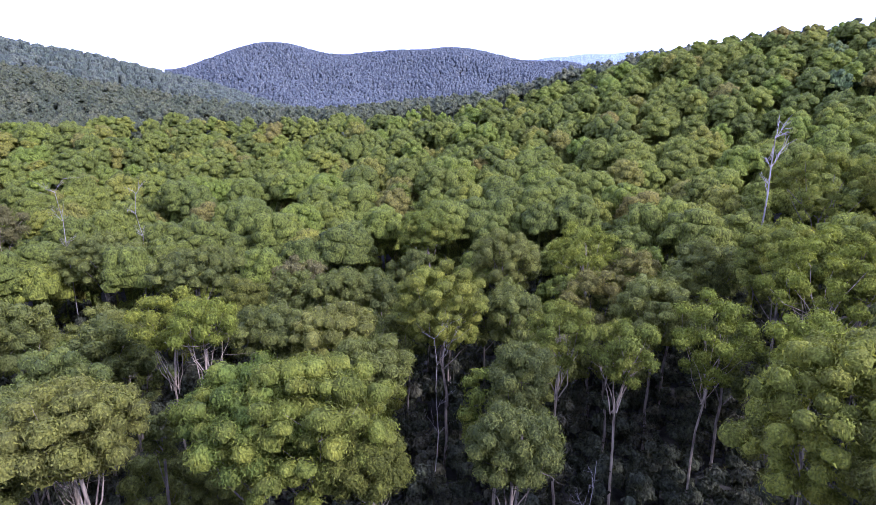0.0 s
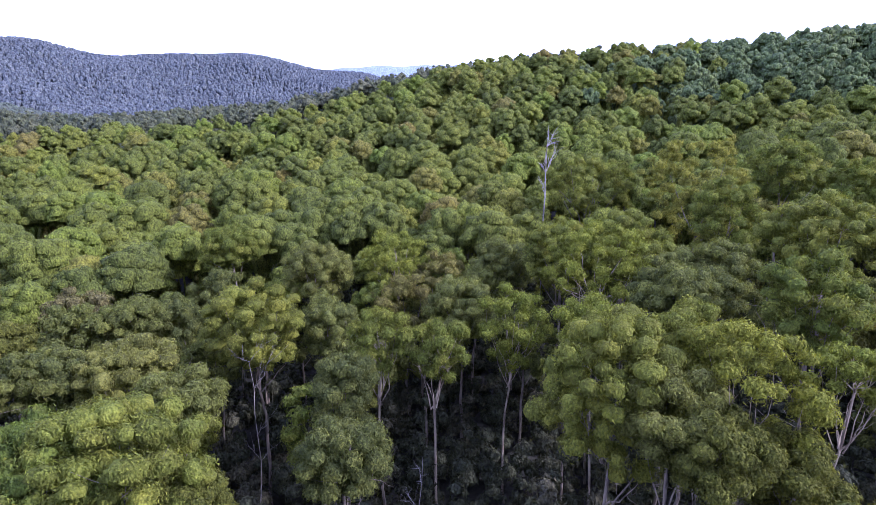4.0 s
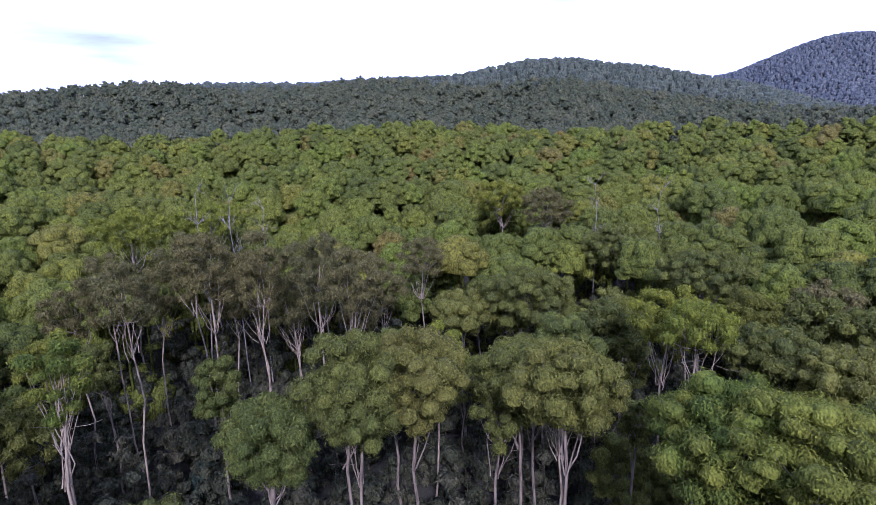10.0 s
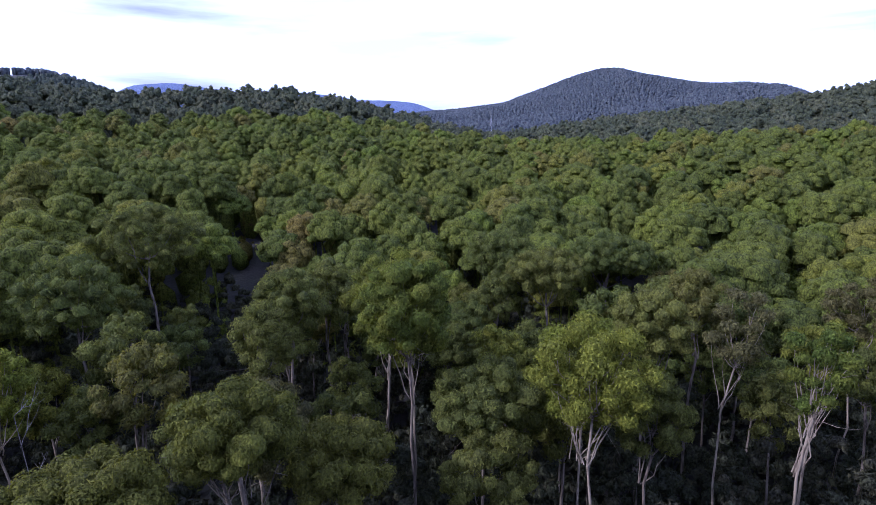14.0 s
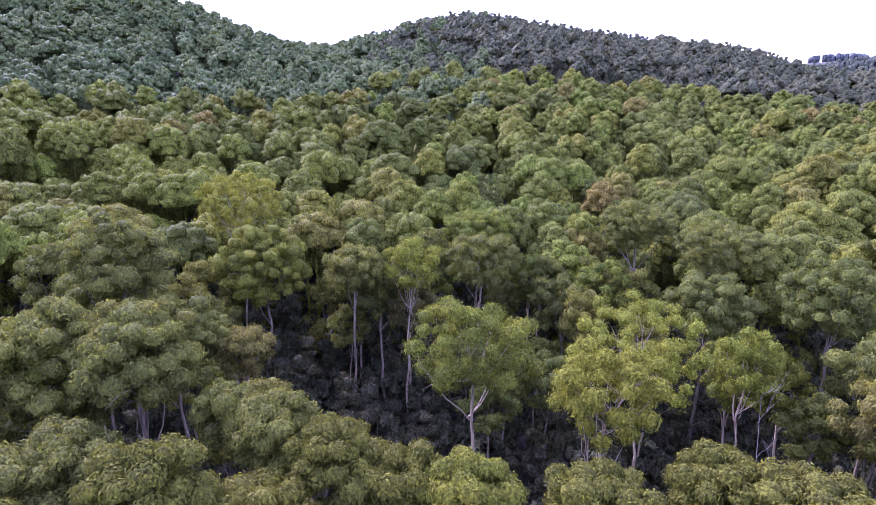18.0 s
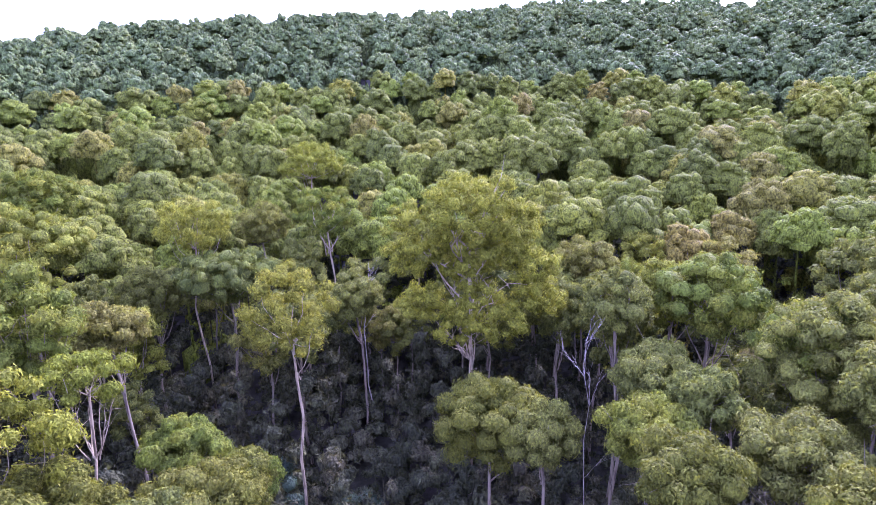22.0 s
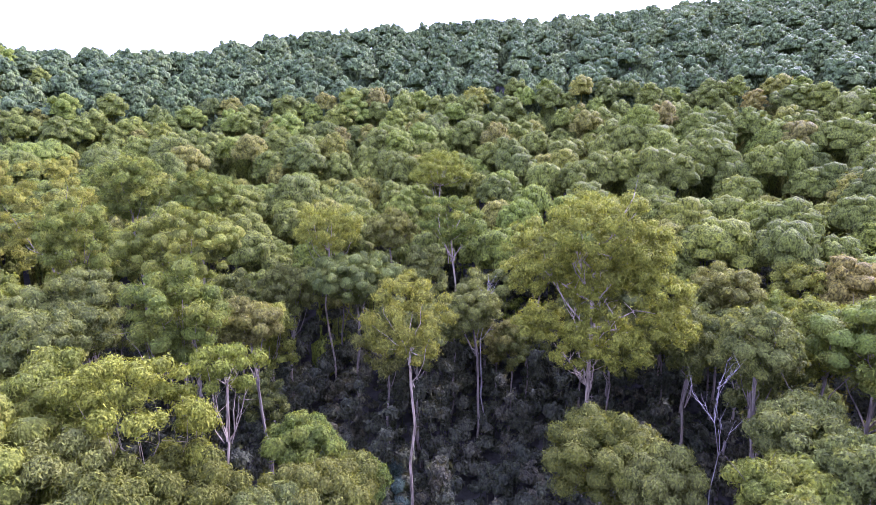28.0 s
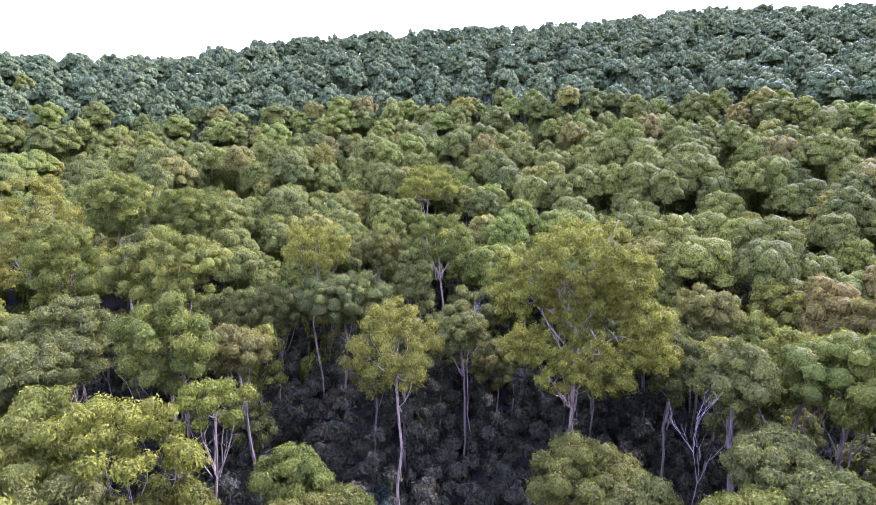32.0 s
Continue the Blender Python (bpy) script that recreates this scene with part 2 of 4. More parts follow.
def litter():
    m, n, l, b = material("shaded_litter_ground", 0.95)
    a = noise_node(n, l, 0.06, 5.0)
    # litter browns, darkened throughout to include the shade below the crowns
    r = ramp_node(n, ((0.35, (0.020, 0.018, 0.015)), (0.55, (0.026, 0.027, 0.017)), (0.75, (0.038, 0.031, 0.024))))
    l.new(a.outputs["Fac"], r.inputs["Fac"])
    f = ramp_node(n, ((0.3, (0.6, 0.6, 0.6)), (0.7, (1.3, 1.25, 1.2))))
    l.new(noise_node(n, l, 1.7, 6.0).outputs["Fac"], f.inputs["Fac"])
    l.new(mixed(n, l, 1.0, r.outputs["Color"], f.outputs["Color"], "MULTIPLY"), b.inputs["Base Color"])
    bump = n.new("ShaderNodeBump")
    bump.inputs["Strength"].default_value, bump.inputs["Distance"].default_value = 0.8, 0.4
    l.new(noise_node(n, l, 0.9, 5.0).outputs["Fac"], bump.inputs["Height"])
    l.new(bump.outputs[0], b.inputs["Normal"])
    return m


SHADED_LITTER = litter()

# ---- land: a valley floor with hills round it (x, y, height, two half-widths, turn) ----
BASE = (-58.0, 0.0, 0.0)
HILLS = []
HILLS.append((-373, -233, 2.1, 127, 57, -148))
HILLS.append((-331, -320, 16.2, 132, 60, -136))
HILLS.append((-280, -415, 22.8, 144, 62, -124))
HILLS.append((-211, -497, 5.5, 155, 64, -113))
HILLS.append((-116, -548, 48.0, 161, 67, -102))
HILLS.append((-10, -560, 42.3, 161, 67, -91))
HILLS.append((99, -561, 63.6, 164, 65, -80))
HILLS.append((192, -526, 37.6, 161, 61, -70))
HILLS.append((265, -459, 29.5, 152, 60, -60))
HILLS.append((328, -377, 63.1, 144, 65, -49))
HILLS.append((380, -276, 38.8, 135, 66, -36))
HILLS.append((405, -172, 46.1, 127, 62, -23))
HILLS.append((409, -72, 44.9, 119, 58, -10))
HILLS.append((399, 21, 41.2, 115, 54, 3))
HILLS.append((377, 101, 39.9, 112, 51, 15))
HILLS.append((343, 175, 28.9, 111, 46, 27))
HILLS.append((295, 223, 20.7, 106, 42, 37))
HILLS.append((261, 290, 34.5, 112, 49, 48))
HILLS.append((200, 346, 21.4, 115, 52, 60))
HILLS.append((124, 380, 22.9, 115, 52, 72))
HILLS.append((43, 408, 6.6, 118, 53, 84))
HILLS.append((-44, 418, 9.0, 121, 55, 96))
HILLS.append((-133, 409, 0.0, 124, 56, 108))
HILLS.append((-215, 372, 0.0, 124, 56, 120))
HILLS.append((-117, 953, 21.4, 170, 83, 97))
HILLS.append((-246, 918, 0.0, 170, 82, 105))
HILLS.append((-363, 856, 54.0, 170, 81, 113))
HILLS.append((-464, 771, 49.5, 170, 78, 121))
HILLS.append((-541, 668, 72.5, 170, 74, 129))
HILLS.append((-622, 580, 40.9, 170, 74, 137))
HILLS.append((-680, 476, 54.2, 170, 76, 145))
HILLS.append((-737, 359, 45.4, 170, 80, 154))
HILLS.append((-765, 234, 49.4, 170, 78, 163))
HILLS.append((-753, 106, 29.3, 170, 74, 172))
HILLS.append((-700, -12, 23.1, 170, 68, 181))
HILLS.append((-630, -111, 17.7, 170, 62, 190))
HILLS.append((505, 1884, 111.0, 260, 106, 75))
HILLS.append((339, 1920, 101.7, 260, 106, 80))
HILLS.append((170, 1943, 131.0, 260, 106, 85))
HILLS.append((0, 1950, 148.3, 260, 106, 90))
HILLS.append((-170, 1943, 125.3, 260, 106, 95))
HILLS.append((-339, 1920, 123.3, 260, 106, 100))
HILLS.append((-505, 1884, 156.5, 260, 106, 105))
HILLS.append((-650, 1785, 131.2, 260, 103, 110))
HILLS.append((-803, 1722, 70.0, 260, 103, 115))
HILLS.append((-950, 1645, 103.3, 260, 103, 120))
HILLS.append((-2197, -115, 128.0, 330, 167, 183))
HILLS.append((-2216, -391, 98.0, 330, 170, 190))
HILLS.append((-2152, -658, 185.5, 330, 170, 197))
HILLS.append((-2010, -895, 112.4, 330, 167, 204))
HILLS.append((-1800, -1082, 57.9, 330, 159, 211))
HILLS.append((-1576, -1231, 68.1, 330, 151, 218))
HILLS.append((-657, -1236, 63.0, 190, 91, 242))
HILLS.append((-524, -1298, 108.4, 190, 91, 248))
HILLS.append((-372, -1298, 77.3, 190, 88, 254))
HILLS.append((-226, -1280, 146.9, 190, 84, 260))
HILLS.append((-3031, -2122, 147.2, 330, 240, 215))
HILLS.append((-2792, -2427, 150.0, 330, 260, 221))
HILLS.append((-2476, -2750, 213.8, 330, 280, 228))
HILLS.append((-2122, -3031, 173.9, 330, 280, 235))
HILLS.append((-1737, -3267, 272.1, 330, 280, 242))
HILLS.append((2014, 3223, 282.3, 380, 329, 58))
HILLS.append((1546, 3471, 236.0, 380, 329, 66))
HILLS.append((1047, 3653, 236.7, 380, 329, 74))
HILLS.append((529, 3763, 230.9, 380, 329, 82))
HILLS.append((0, 3800, 64.2, 380, 329, 90))


def land(x, y):
    z = BASE[0] + BASE[1] * x + BASE[2] * y
    for cx, cy, h, a, b, turn in HILLS:
        c, s = math.cos(radians(turn)), math.sin(radians(turn))
        u, v = (x - cx) * c + (y - cy) * s, (y - cy) * c - (x - cx) * s
        z = z + h * np.exp(-0.5 * ((u / a) ** 2 + (v / b) ** 2))
    d = np.hypot(x, y)
    z = z + 34.0 * (1 - np.exp(-(np.maximum(d - 60, 0) / 190) ** 2))     # the valley is a shallow bowl
    return z + np.clip((d - 60) / 300, 0, 1) * (4.0 * np.sin(x / 47 + 1.3 * np.sin(y / 61)) + 3.0 * np.sin(y / 39 + x / 83))


def mesh_object(name, verts, tris, mat, parent=None, label="", smooth=True):
    """One mesh object from arrays of corners and triangles."""
    me = bpy.data.meshes.new(name)
    verts, tris = np.asarray(verts, np.float32), np.asarray(tris, np.int32)
    me.vertices.add(len(verts))
    me.vertices.foreach_set("co", verts.ravel())
    me.loops.add(tris.size)
    me.loops.foreach_set("vertex_index", tris.ravel())
    me.polygons.add(len(tris))
    me.polygons.foreach_set("loop_start", np.arange(0, tris.size, 3, dtype=np.int32))
    if smooth:
        me.polygons.foreach_set("use_smooth", np.ones(len(tris), bool))
    me.update(calc_edges=True)
    me.materials.append(mat)
    ob = new(name, me)
    if parent:
        ob.parent = parent
    if label:
        tagged(ob, label)
    return ob


def build_ground():
    rings = np.concatenate([np.arange(0.5, 120, 6), np.geomspace(120, 4700, 220)])
    turns = np.linspace(0, 2 * np.pi, 481)[:-1]
    x, y = rings[:, None] * np.sin(turns), rings[:, None] * np.cos(turns)
    v = np.stack([x, y, land(x, y)], -1).reshape(-1, 3)
    i, j = np.meshgrid(np.arange(len(rings) - 1), np.arange(480), indexing="ij")
    a, b = i * 480 + j, i * 480 + (j + 1) % 480
    c, d = a + 480, b + 480
    tris = np.concatenate([np.stack([a, d, c], -1).reshape(-1, 3), np.stack([a, b, d], -1).reshape(-1, 3)])
    v = np.concatenate([v, [(0, 0, float(land(0.0, 0.0)))]])
    k = np.arange(480)
    tris = np.concatenate([tris, np.stack([np.full(480, len(v) - 1), (k + 1) % 480, k], -1)[:, ::-1]])
    tagged(mesh_object("ground", v, tris[:, ::-1], SHADED_LITTER), "hilly forest floor of leaf litter and undergrowth, canopy shade in its dark colour", "ground", kind="structure")


build_ground()


def build_range(name, label, turn0, turn1, mat):
    """A pale range on the horizon: a sheet of far woods over the last hills, with haze painted into its colour."""
    rings, turns = np.linspace(3100, 4650, 60), np.radians(np.linspace(turn0, turn1, 90))
    x, y = -rings[:, None] * np.sin(turns), rings[:, None] * np.cos(turns)
    g = np.random.default_rng(5)
    v = np.stack([x, y, land(x, y) + 18 + g.normal(0, 0.6, x.shape)], -1).reshape(-1, 3)
    i, j = np.meshgrid(np.arange(59), np.arange(89), indexing="ij")
    a = i * 90 + j
    tris = np.concatenate([np.stack([a, a + 91, a + 90], -1).reshape(-1, 3), np.stack([a, a + 1, a + 91], -1).reshape(-1, 3)])
    tagged(mesh_object(name, v, tris, mat), label, "mountain range", kind="structure")


build_range("backdrop_range_west", "forested range on the far horizon, pale blue haze in its colour", 110, 160, HAZED_RANGE)
build_range("backdrop_range_north", "forested range behind the nearer ridge, pale blue haze in its colour", -42, 5, HAZED_PALE_RANGE)


# ---- trees ----
def ball(level):
    bm = bmesh.new()
    bmesh.ops.create_icosphere(bm, subdivisions=level, radius=1.0)
    bm.verts.ensure_lookup_table()
    v = np.array([q.co[:] for q in bm.verts])
    f = np.array([[w.index for w in q.verts] for q in bm.faces])
    bm.free()
    return v, f


BALLS = {k: ball(k) for k in (1, 2, 3)}


def join(parts):
    vs, fs, base = [], [], 0
    for v, f in parts:
        vs.append(v)
        fs.append(f + base)
        base += len(v)
    return np.concatenate(vs), np.concatenate(fs)


def tube(line, radii, sides=6):
    """A tapered limb along a line of points."""
    line = np.asarray(line, float)
    rings = []
    for k, p in enumerate(line):
        way = line[min(k + 1, len(line) - 1)] - line[max(k - 1, 0)]
        way = way / (np.linalg.norm(way) + 1e-9)
        side = np.cross(way, (0.31, 0.95, 0.1))
        side /= np.linalg.norm(side) + 1e-9
        up = np.cross(way, side)
        a = np.linspace(0, 2 * np.pi, sides + 1)[:-1, None]
        rings.append(p + radii[k] * (np.cos(a) * side + np.sin(a) * up))
    v = np.concatenate(rings)
    f = []
    for k in range(len(line) - 1):
        for s in range(sides):
            a, b = k * sides + s, k * sides + (s + 1) % sides
            f += [(a, b, b + sides), (a, b + sides, a + sides)]
    return v, np.array(f)


def bent(rng, a, b, steps, wander, sag=0.0):
    """A crooked line from a to b."""
    a, b = np.asarray(a, float), np.asarray(b, float)
    t = np.linspace(0, 1, steps)[:, None]
    off = np.cumsum(rng.normal(0, 1, (steps, 3)), 0)
    off -= t * off[-1]
    return a + (b - a) * t + off * wander * np.linalg.norm(b - a) / steps + np.array((0, 0, 1.0)) * sag * np.sin(t * np.pi) * np.linalg.norm(b - a)


def clumps_of(rng, radius, height, count, spread=1.0, small=0.0):
    """Centres and sizes of the leaf clumps of a rounded, uneven crown, base at z = 0."""
    out = []
    tries = 0
    while len(out) < count and tries < 3000:
        tries += 1
        d = rng.normal(0, 1, 3)
        d[2] += 0.45
        d /= np.linalg.norm(d)
        r = rng.uniform(0.5, 0.9)
        p = np.array((d[0] * radius * r, d[1] * radius * r, height * (0.5 + 0.5 * d[2] * r)))
        size = min(radius * rng.uniform(0.26, 0.42), rng.uniform(1.1, 2.0)) if small else radius * rng.uniform(0.24, 0.40)
        if p[2] < size * 0.3:
            continue
        if all(np.linalg.norm(p - q) > 0.54 * (size + s) * spread for q, s in out):
            out.append((p, size))
    return out


def leafy(rng, clumps, leaves, size, level, core=0.80, slim=0.42):
    """Rounded clumps, billowing like cauliflower, with small leaf sprays standing off them."""
    parts = []
    bv, bf = BALLS[level]
    bf = bf[bv[bf][:, :, 2].max(1) > -0.35]
    dome = bv * np.where(bv[:, 2:] < 0, (1, 1, 0.7), (1, 1, 0.92))
    for p, s in clumps:
        k = np.clip(1 + 0.16 * rng.normal(0, 1, (len(bv), 1)), 0.8, 1.2)
        parts.append((p + dome * k * s * core * rng.uniform(0.75, 1.25, 3), bf))
    c = np.array([p for p, s in clumps])
    sz = np.array([s for p, s in clumps])
    pick = rng.choice(len(c), leaves, p=sz ** 2 / (sz ** 2).sum())
    d = rng.normal(0, 1, (leaves, 3))
    d[:, 2] = np.abs(d[:, 2]) * np.where(rng.random(leaves) < 0.76, 1, -0.8) + 0.12
    d /= np.linalg.norm(d, axis=1, keepdims=True)
    at = c[pick] + d * (sz[pick] * rng.triangular(core * 0.9, core * 1.06, max(core * 1.15 + 0.12, 1.0), leaves))[:, None] * (1, 1, 0.9)
    inside = np.zeros(leaves, bool)
    for k in range(len(c)):
        inside |= (np.linalg.norm((at - c[k]) / (1, 1, 0.85), axis=1) < sz[k] * core * 0.9) & (pick != k)
    at, d = at[~inside], d[~inside]
    n = len(at)
    nor = d + rng.normal(0, 0.30, (n, 3))
    nor /= np.linalg.norm(nor, axis=1, keepdims=True)
    along = np.array((0, 0, -0.8)) + rng.normal(0, 0.8, (n, 3)) + d * 0.3
    along -= nor * (along * nor).sum(1, keepdims=True)
    along /= np.linalg.norm(along, axis=1, keepdims=True) + 1e-9
    wide = np.cross(nor, along)
    ln = size * rng.uniform(0.6, 1.4, (n, 1))
    w = ln * slim
    sway = wide * w * rng.uniform(-0.6, 0.6, (n, 1))
    q = np.stack([at - along * ln * 0.45 - wide * w * 0.5, at - along * ln * 0.4 + wide * w * 0.5, at + along * ln * 0.6 + sway], 1).reshape(-1, 3)
    f = np.arange(n)[:, None] * 3 + np.array((0, 1, 2))
    parts.append((q, f))
    return join(parts)


def woody(rng, clumps, bole, lift, girth, sides=6, limbs=7, twigs=True):
    """A trunk, and the limbs into which it forks, each reaching for a clump; lift: height of the crown's base."""
    foot = np.array((rng.uniform(-1, 1) * 0.6, rng.uniform(-1, 1) * 0.6, -1.5))
    line = bent(rng, foot, (0, 0, bole), 7, 0.10)
    trunk = tube(line, np.linspace(girth, girth * 0.6, 7), sides)
    made = []
    order = sorted(clumps, key=lambda q: -q[1])[:limbs]
    for p, s in order:
        start = line[-1] if rng.random() < 0.6 else line[-2]
        b = bent(rng, start, p + (0, 0, lift - s * 0.1), 6, 0.16, -0.06)
        parts = [tube(b, np.linspace(girth * 0.36, girth * 0.07, 6), max(4, sides - 1))]
        if twigs:
            for _ in range(2):
                a = b[rng.integers(2, 5)]
                e = a + rng.normal(0, 1, 3) * s * 0.9 + (0, 0, s * 0.7)
                parts.append(tube(bent(rng, a, e, 4, 0.2), np.linspace(girth * 0.16, girth * 0.04, 4), 3))
        made.append(parts)
    return trunk, made


def tree_meshes(seed, radius, crown_h, lift, clumps, leaves, leaf, level, girth, sides, limbs, twigs):
    rng = np.random.default_rng(seed)
    c = clumps_of(rng, radius, crown_h, clumps, 1.0, 1.0)
    v, f = leafy(rng, c, leaves, leaf, level, 0.64)
    trunk, made = woody(rng, c, lift + crown_h * rng.uniform(0.05, 0.28), lift, girth, sides, limbs, twigs)
    return (v + (0, 0, lift), f), join([trunk, *(q for m in made for q in m)])


def make_tree(name, label, group, crown, wood, leaf_mat, bark_mat):
    t = tagged(new(name), label, "tree", group)
    mesh_object("trunk", *wood, bark_mat, t)
    mesh_object("crown", *crown, leaf_mat, t)
    return t


def scatter(rng, r0, r1, step, jitter=0.42):
    n = int(r1 / step) + 2
    i, j = np.meshgrid(np.arange(-n, n + 1), np.arange(-n, n + 1))
    x = (i + 0.5 * (j % 2)) * step + rng.uniform(-jitter, jitter, i.shape) * step
    y = j * step * 0.866 + rng.uniform(-jitter, jitter, i.shape) * step
    d = np.hypot(x, y)
    k = (d >= r0) & (d < r1)
    return x[k], y[k]


HEROES = []     # x, y, radius kept free


def free_of_heroes(x, y, extra=0.0):
    ok = np.ones(len(x), bool)
    for hx, hy, r in HEROES:
        ok &= np.hypot(x - hx, y - hy) > r + extra
    return ok



def plant(name, label, group, x, y, top, radius, crown_h, leaf_mat, bark_mat, dense=1.0, clump=1.0, limbs=8, girth=0.26, clear=2.6):
    """One tree with its foot on the land: top and crown at their own heights."""
    HEROES.append((x, y, radius * 0.75 + clear))
    seed = len(HEROES) + 1000
    g = np.random.default_rng(seed)
    foot = float(land(x, y)) - 0.3
    height = top - foot
    d = math.hypot(x, y)
    leaf = 0.22 + 0.0027 * d
    lift = height - crown_h
    c = clumps_of(g, radius, crown_h, int(min(120, 16 + radius * radius * 1.3) / clump ** 2), clump, 1.0)
    count = int(min(19000 if d < 62 else 8500, (0.95 if dense > 0.8 else 1.7 * dense) * sum(10 * s * s for p, s in c) / (0.21 * leaf * leaf)))
    v, f = leafy(g, c, count, leaf, 2 if d < 95 else 1, core=0.62 if dense > 0.8 else 0.30 + 0.33 * dense)
    trunk, made = woody(g, c, lift + crown_h * g.uniform(0.02, 0.2), lift, girth * (0.7 + 0.05 * radius), 7, limbs, d < 68)
    t = tagged(new(name), label, "tree", group)
    t.location = (x, y, foot)
    mesh_object("trunk", *trunk, bark_mat, t)
    for m, *twigs in made:
        limb = mesh_object("limb", *m, bark_mat, t)
        for twig in twigs:
            mesh_object("twig", *twig, bark_mat, limb)
    mesh_object("crown", v + (0, 0, lift), f, leaf_mat, t)
    return t


def fresh(*a):
    return plant("green_gum_tree", "bright green gum tree with a full domed crown", "bright green gums", *a, FRESH, GREY_BARK)


def olive(*a):
    return plant("olive_gum_tree", "olive-green gum tree with a rounded clumpy crown", "olive gums of the forest", *a, OLIVE, GREY_BARK)


def backlit(*a):
    return plant("golden_gum_tree", "olive gum tree with a dense low dome, yellow of backlight in its colour", "yellowish gums", *a, BACKLIT_OLIVE, GREY_BARK)


def grey(*a):
    return plant("grey_gum_tree", "grey-green gum tree with a dense domed crown", "grey-green gums of the forest", *a, GREY, GREY_BARK)


def pale(*a):
    return plant("pale_gum_tree", "yellow-green gum tree with pale limbs showing through the crown", "pale-limbed gums", *a, PALE, WHITE_BARK, 0.48, 1.3, 16, 0.19)


def white(*a):
    return plant("white_trunk_gum_tree", "slender gum tree with a tall white trunk and small crown", "white-trunked gums", *a, FRESH, WHITE_BARK, 0.6, 1.28, 12, 0.24)


def brown(*a):
    return plant("brown_gum_tree", "tall thin gum tree with sparse brownish crown and pale trunk", "brownish gums", *a, BROWN, WHITE_BARK, 0.36, 1.35, 14, 0.17, 5.0)


def giant(x, y, top, radius, crown_h):
    """The tallest gum: a broad dome with side lobes and lower tiers on heavy limbs."""
    HEROES.append((x, y, radius * 0.8))
    g = np.random.default_rng(77)
    foot = float(land(x, y)) - 0.4
    height = top - foot
    d = math.hypot(x, y)
    right = np.array((y, -x, 0.0)) / d
    back = np.array((x, y, 0.0)) / d
    clumps = []
    for side, drop, r, h, depth in ((0.8, 0.0, 7.6, 10.5, 0.0), (-6.2, 3.6, 5.2, 8.0, -1.0), (6.0, 4.4, 5.2, 8.5, 1.5), (0.0, 7.5, 6.2, 8.0, 2.5), (-8.0, 8.5, 3.8, 6.0, 1.0), (8.2, 9.5, 4.2, 6.0, 0.0),
                                    (9.8, 14.2, 4.0, 5.5, 0.0), (-6.5, 15.5, 4.2, 5.5, 1.0), (1.6, 14.0, 4.8, 8.0, -1.5), (4.8, 17.0, 3.6, 6.0, -2.0), (-2.0, 19.0, 3.2, 5.0, -1.0)):
        for p, s in clumps_of(g, r, h, int(12 + r * r * 0.85), 1.0, 1.0):
            clumps.append((p + right * side + back * depth + (0, 0, height - drop - h), s))
    t = tagged(new("giant_gum_tree"), "very tall spreading gum tree with heavy pale limbs", "tree")
    t.location = (x, y, foot)
    v, f = leafy(g, clumps, 40000, 0.46, 2, core=0.45)
    mesh_object("crown", v, f, PALE, t)
    line = bent(g, (0, 0, -1), right * 0.6 + (0, 0, height - 7), 12, 0.06)
    mesh_object("trunk", *tube(line, np.linspace(0.45, 0.12, 12), 9), WHITE_BARK, t)
    for k in range(20):
        p, s = clumps[int(g.integers(0, len(clumps)))]
        a = line[int(np.argmin(np.abs(line[:, 2] - p[2] + g.uniform(3, 8))))]
        b = bent(g, a, p, 7, 0.14, -0.05)
        parts = [tube(b, np.linspace(0.15, 0.03, 7), 6)]
        for _ in range(4):
            e = b[int(g.integers(2, 6))]
            parts.append(tube(bent(g, e, e + g.normal(0, 1.4, 3) + (0, 0, 1.6), 4, 0.2), np.linspace(0.08, 0.02, 4), 4))
        limb = mesh_object("limb", *parts[0], WHITE_BARK, t)
        for twig in parts[1:]:
            mesh_object("twig", *twig, WHITE_BARK, limb)
    return t


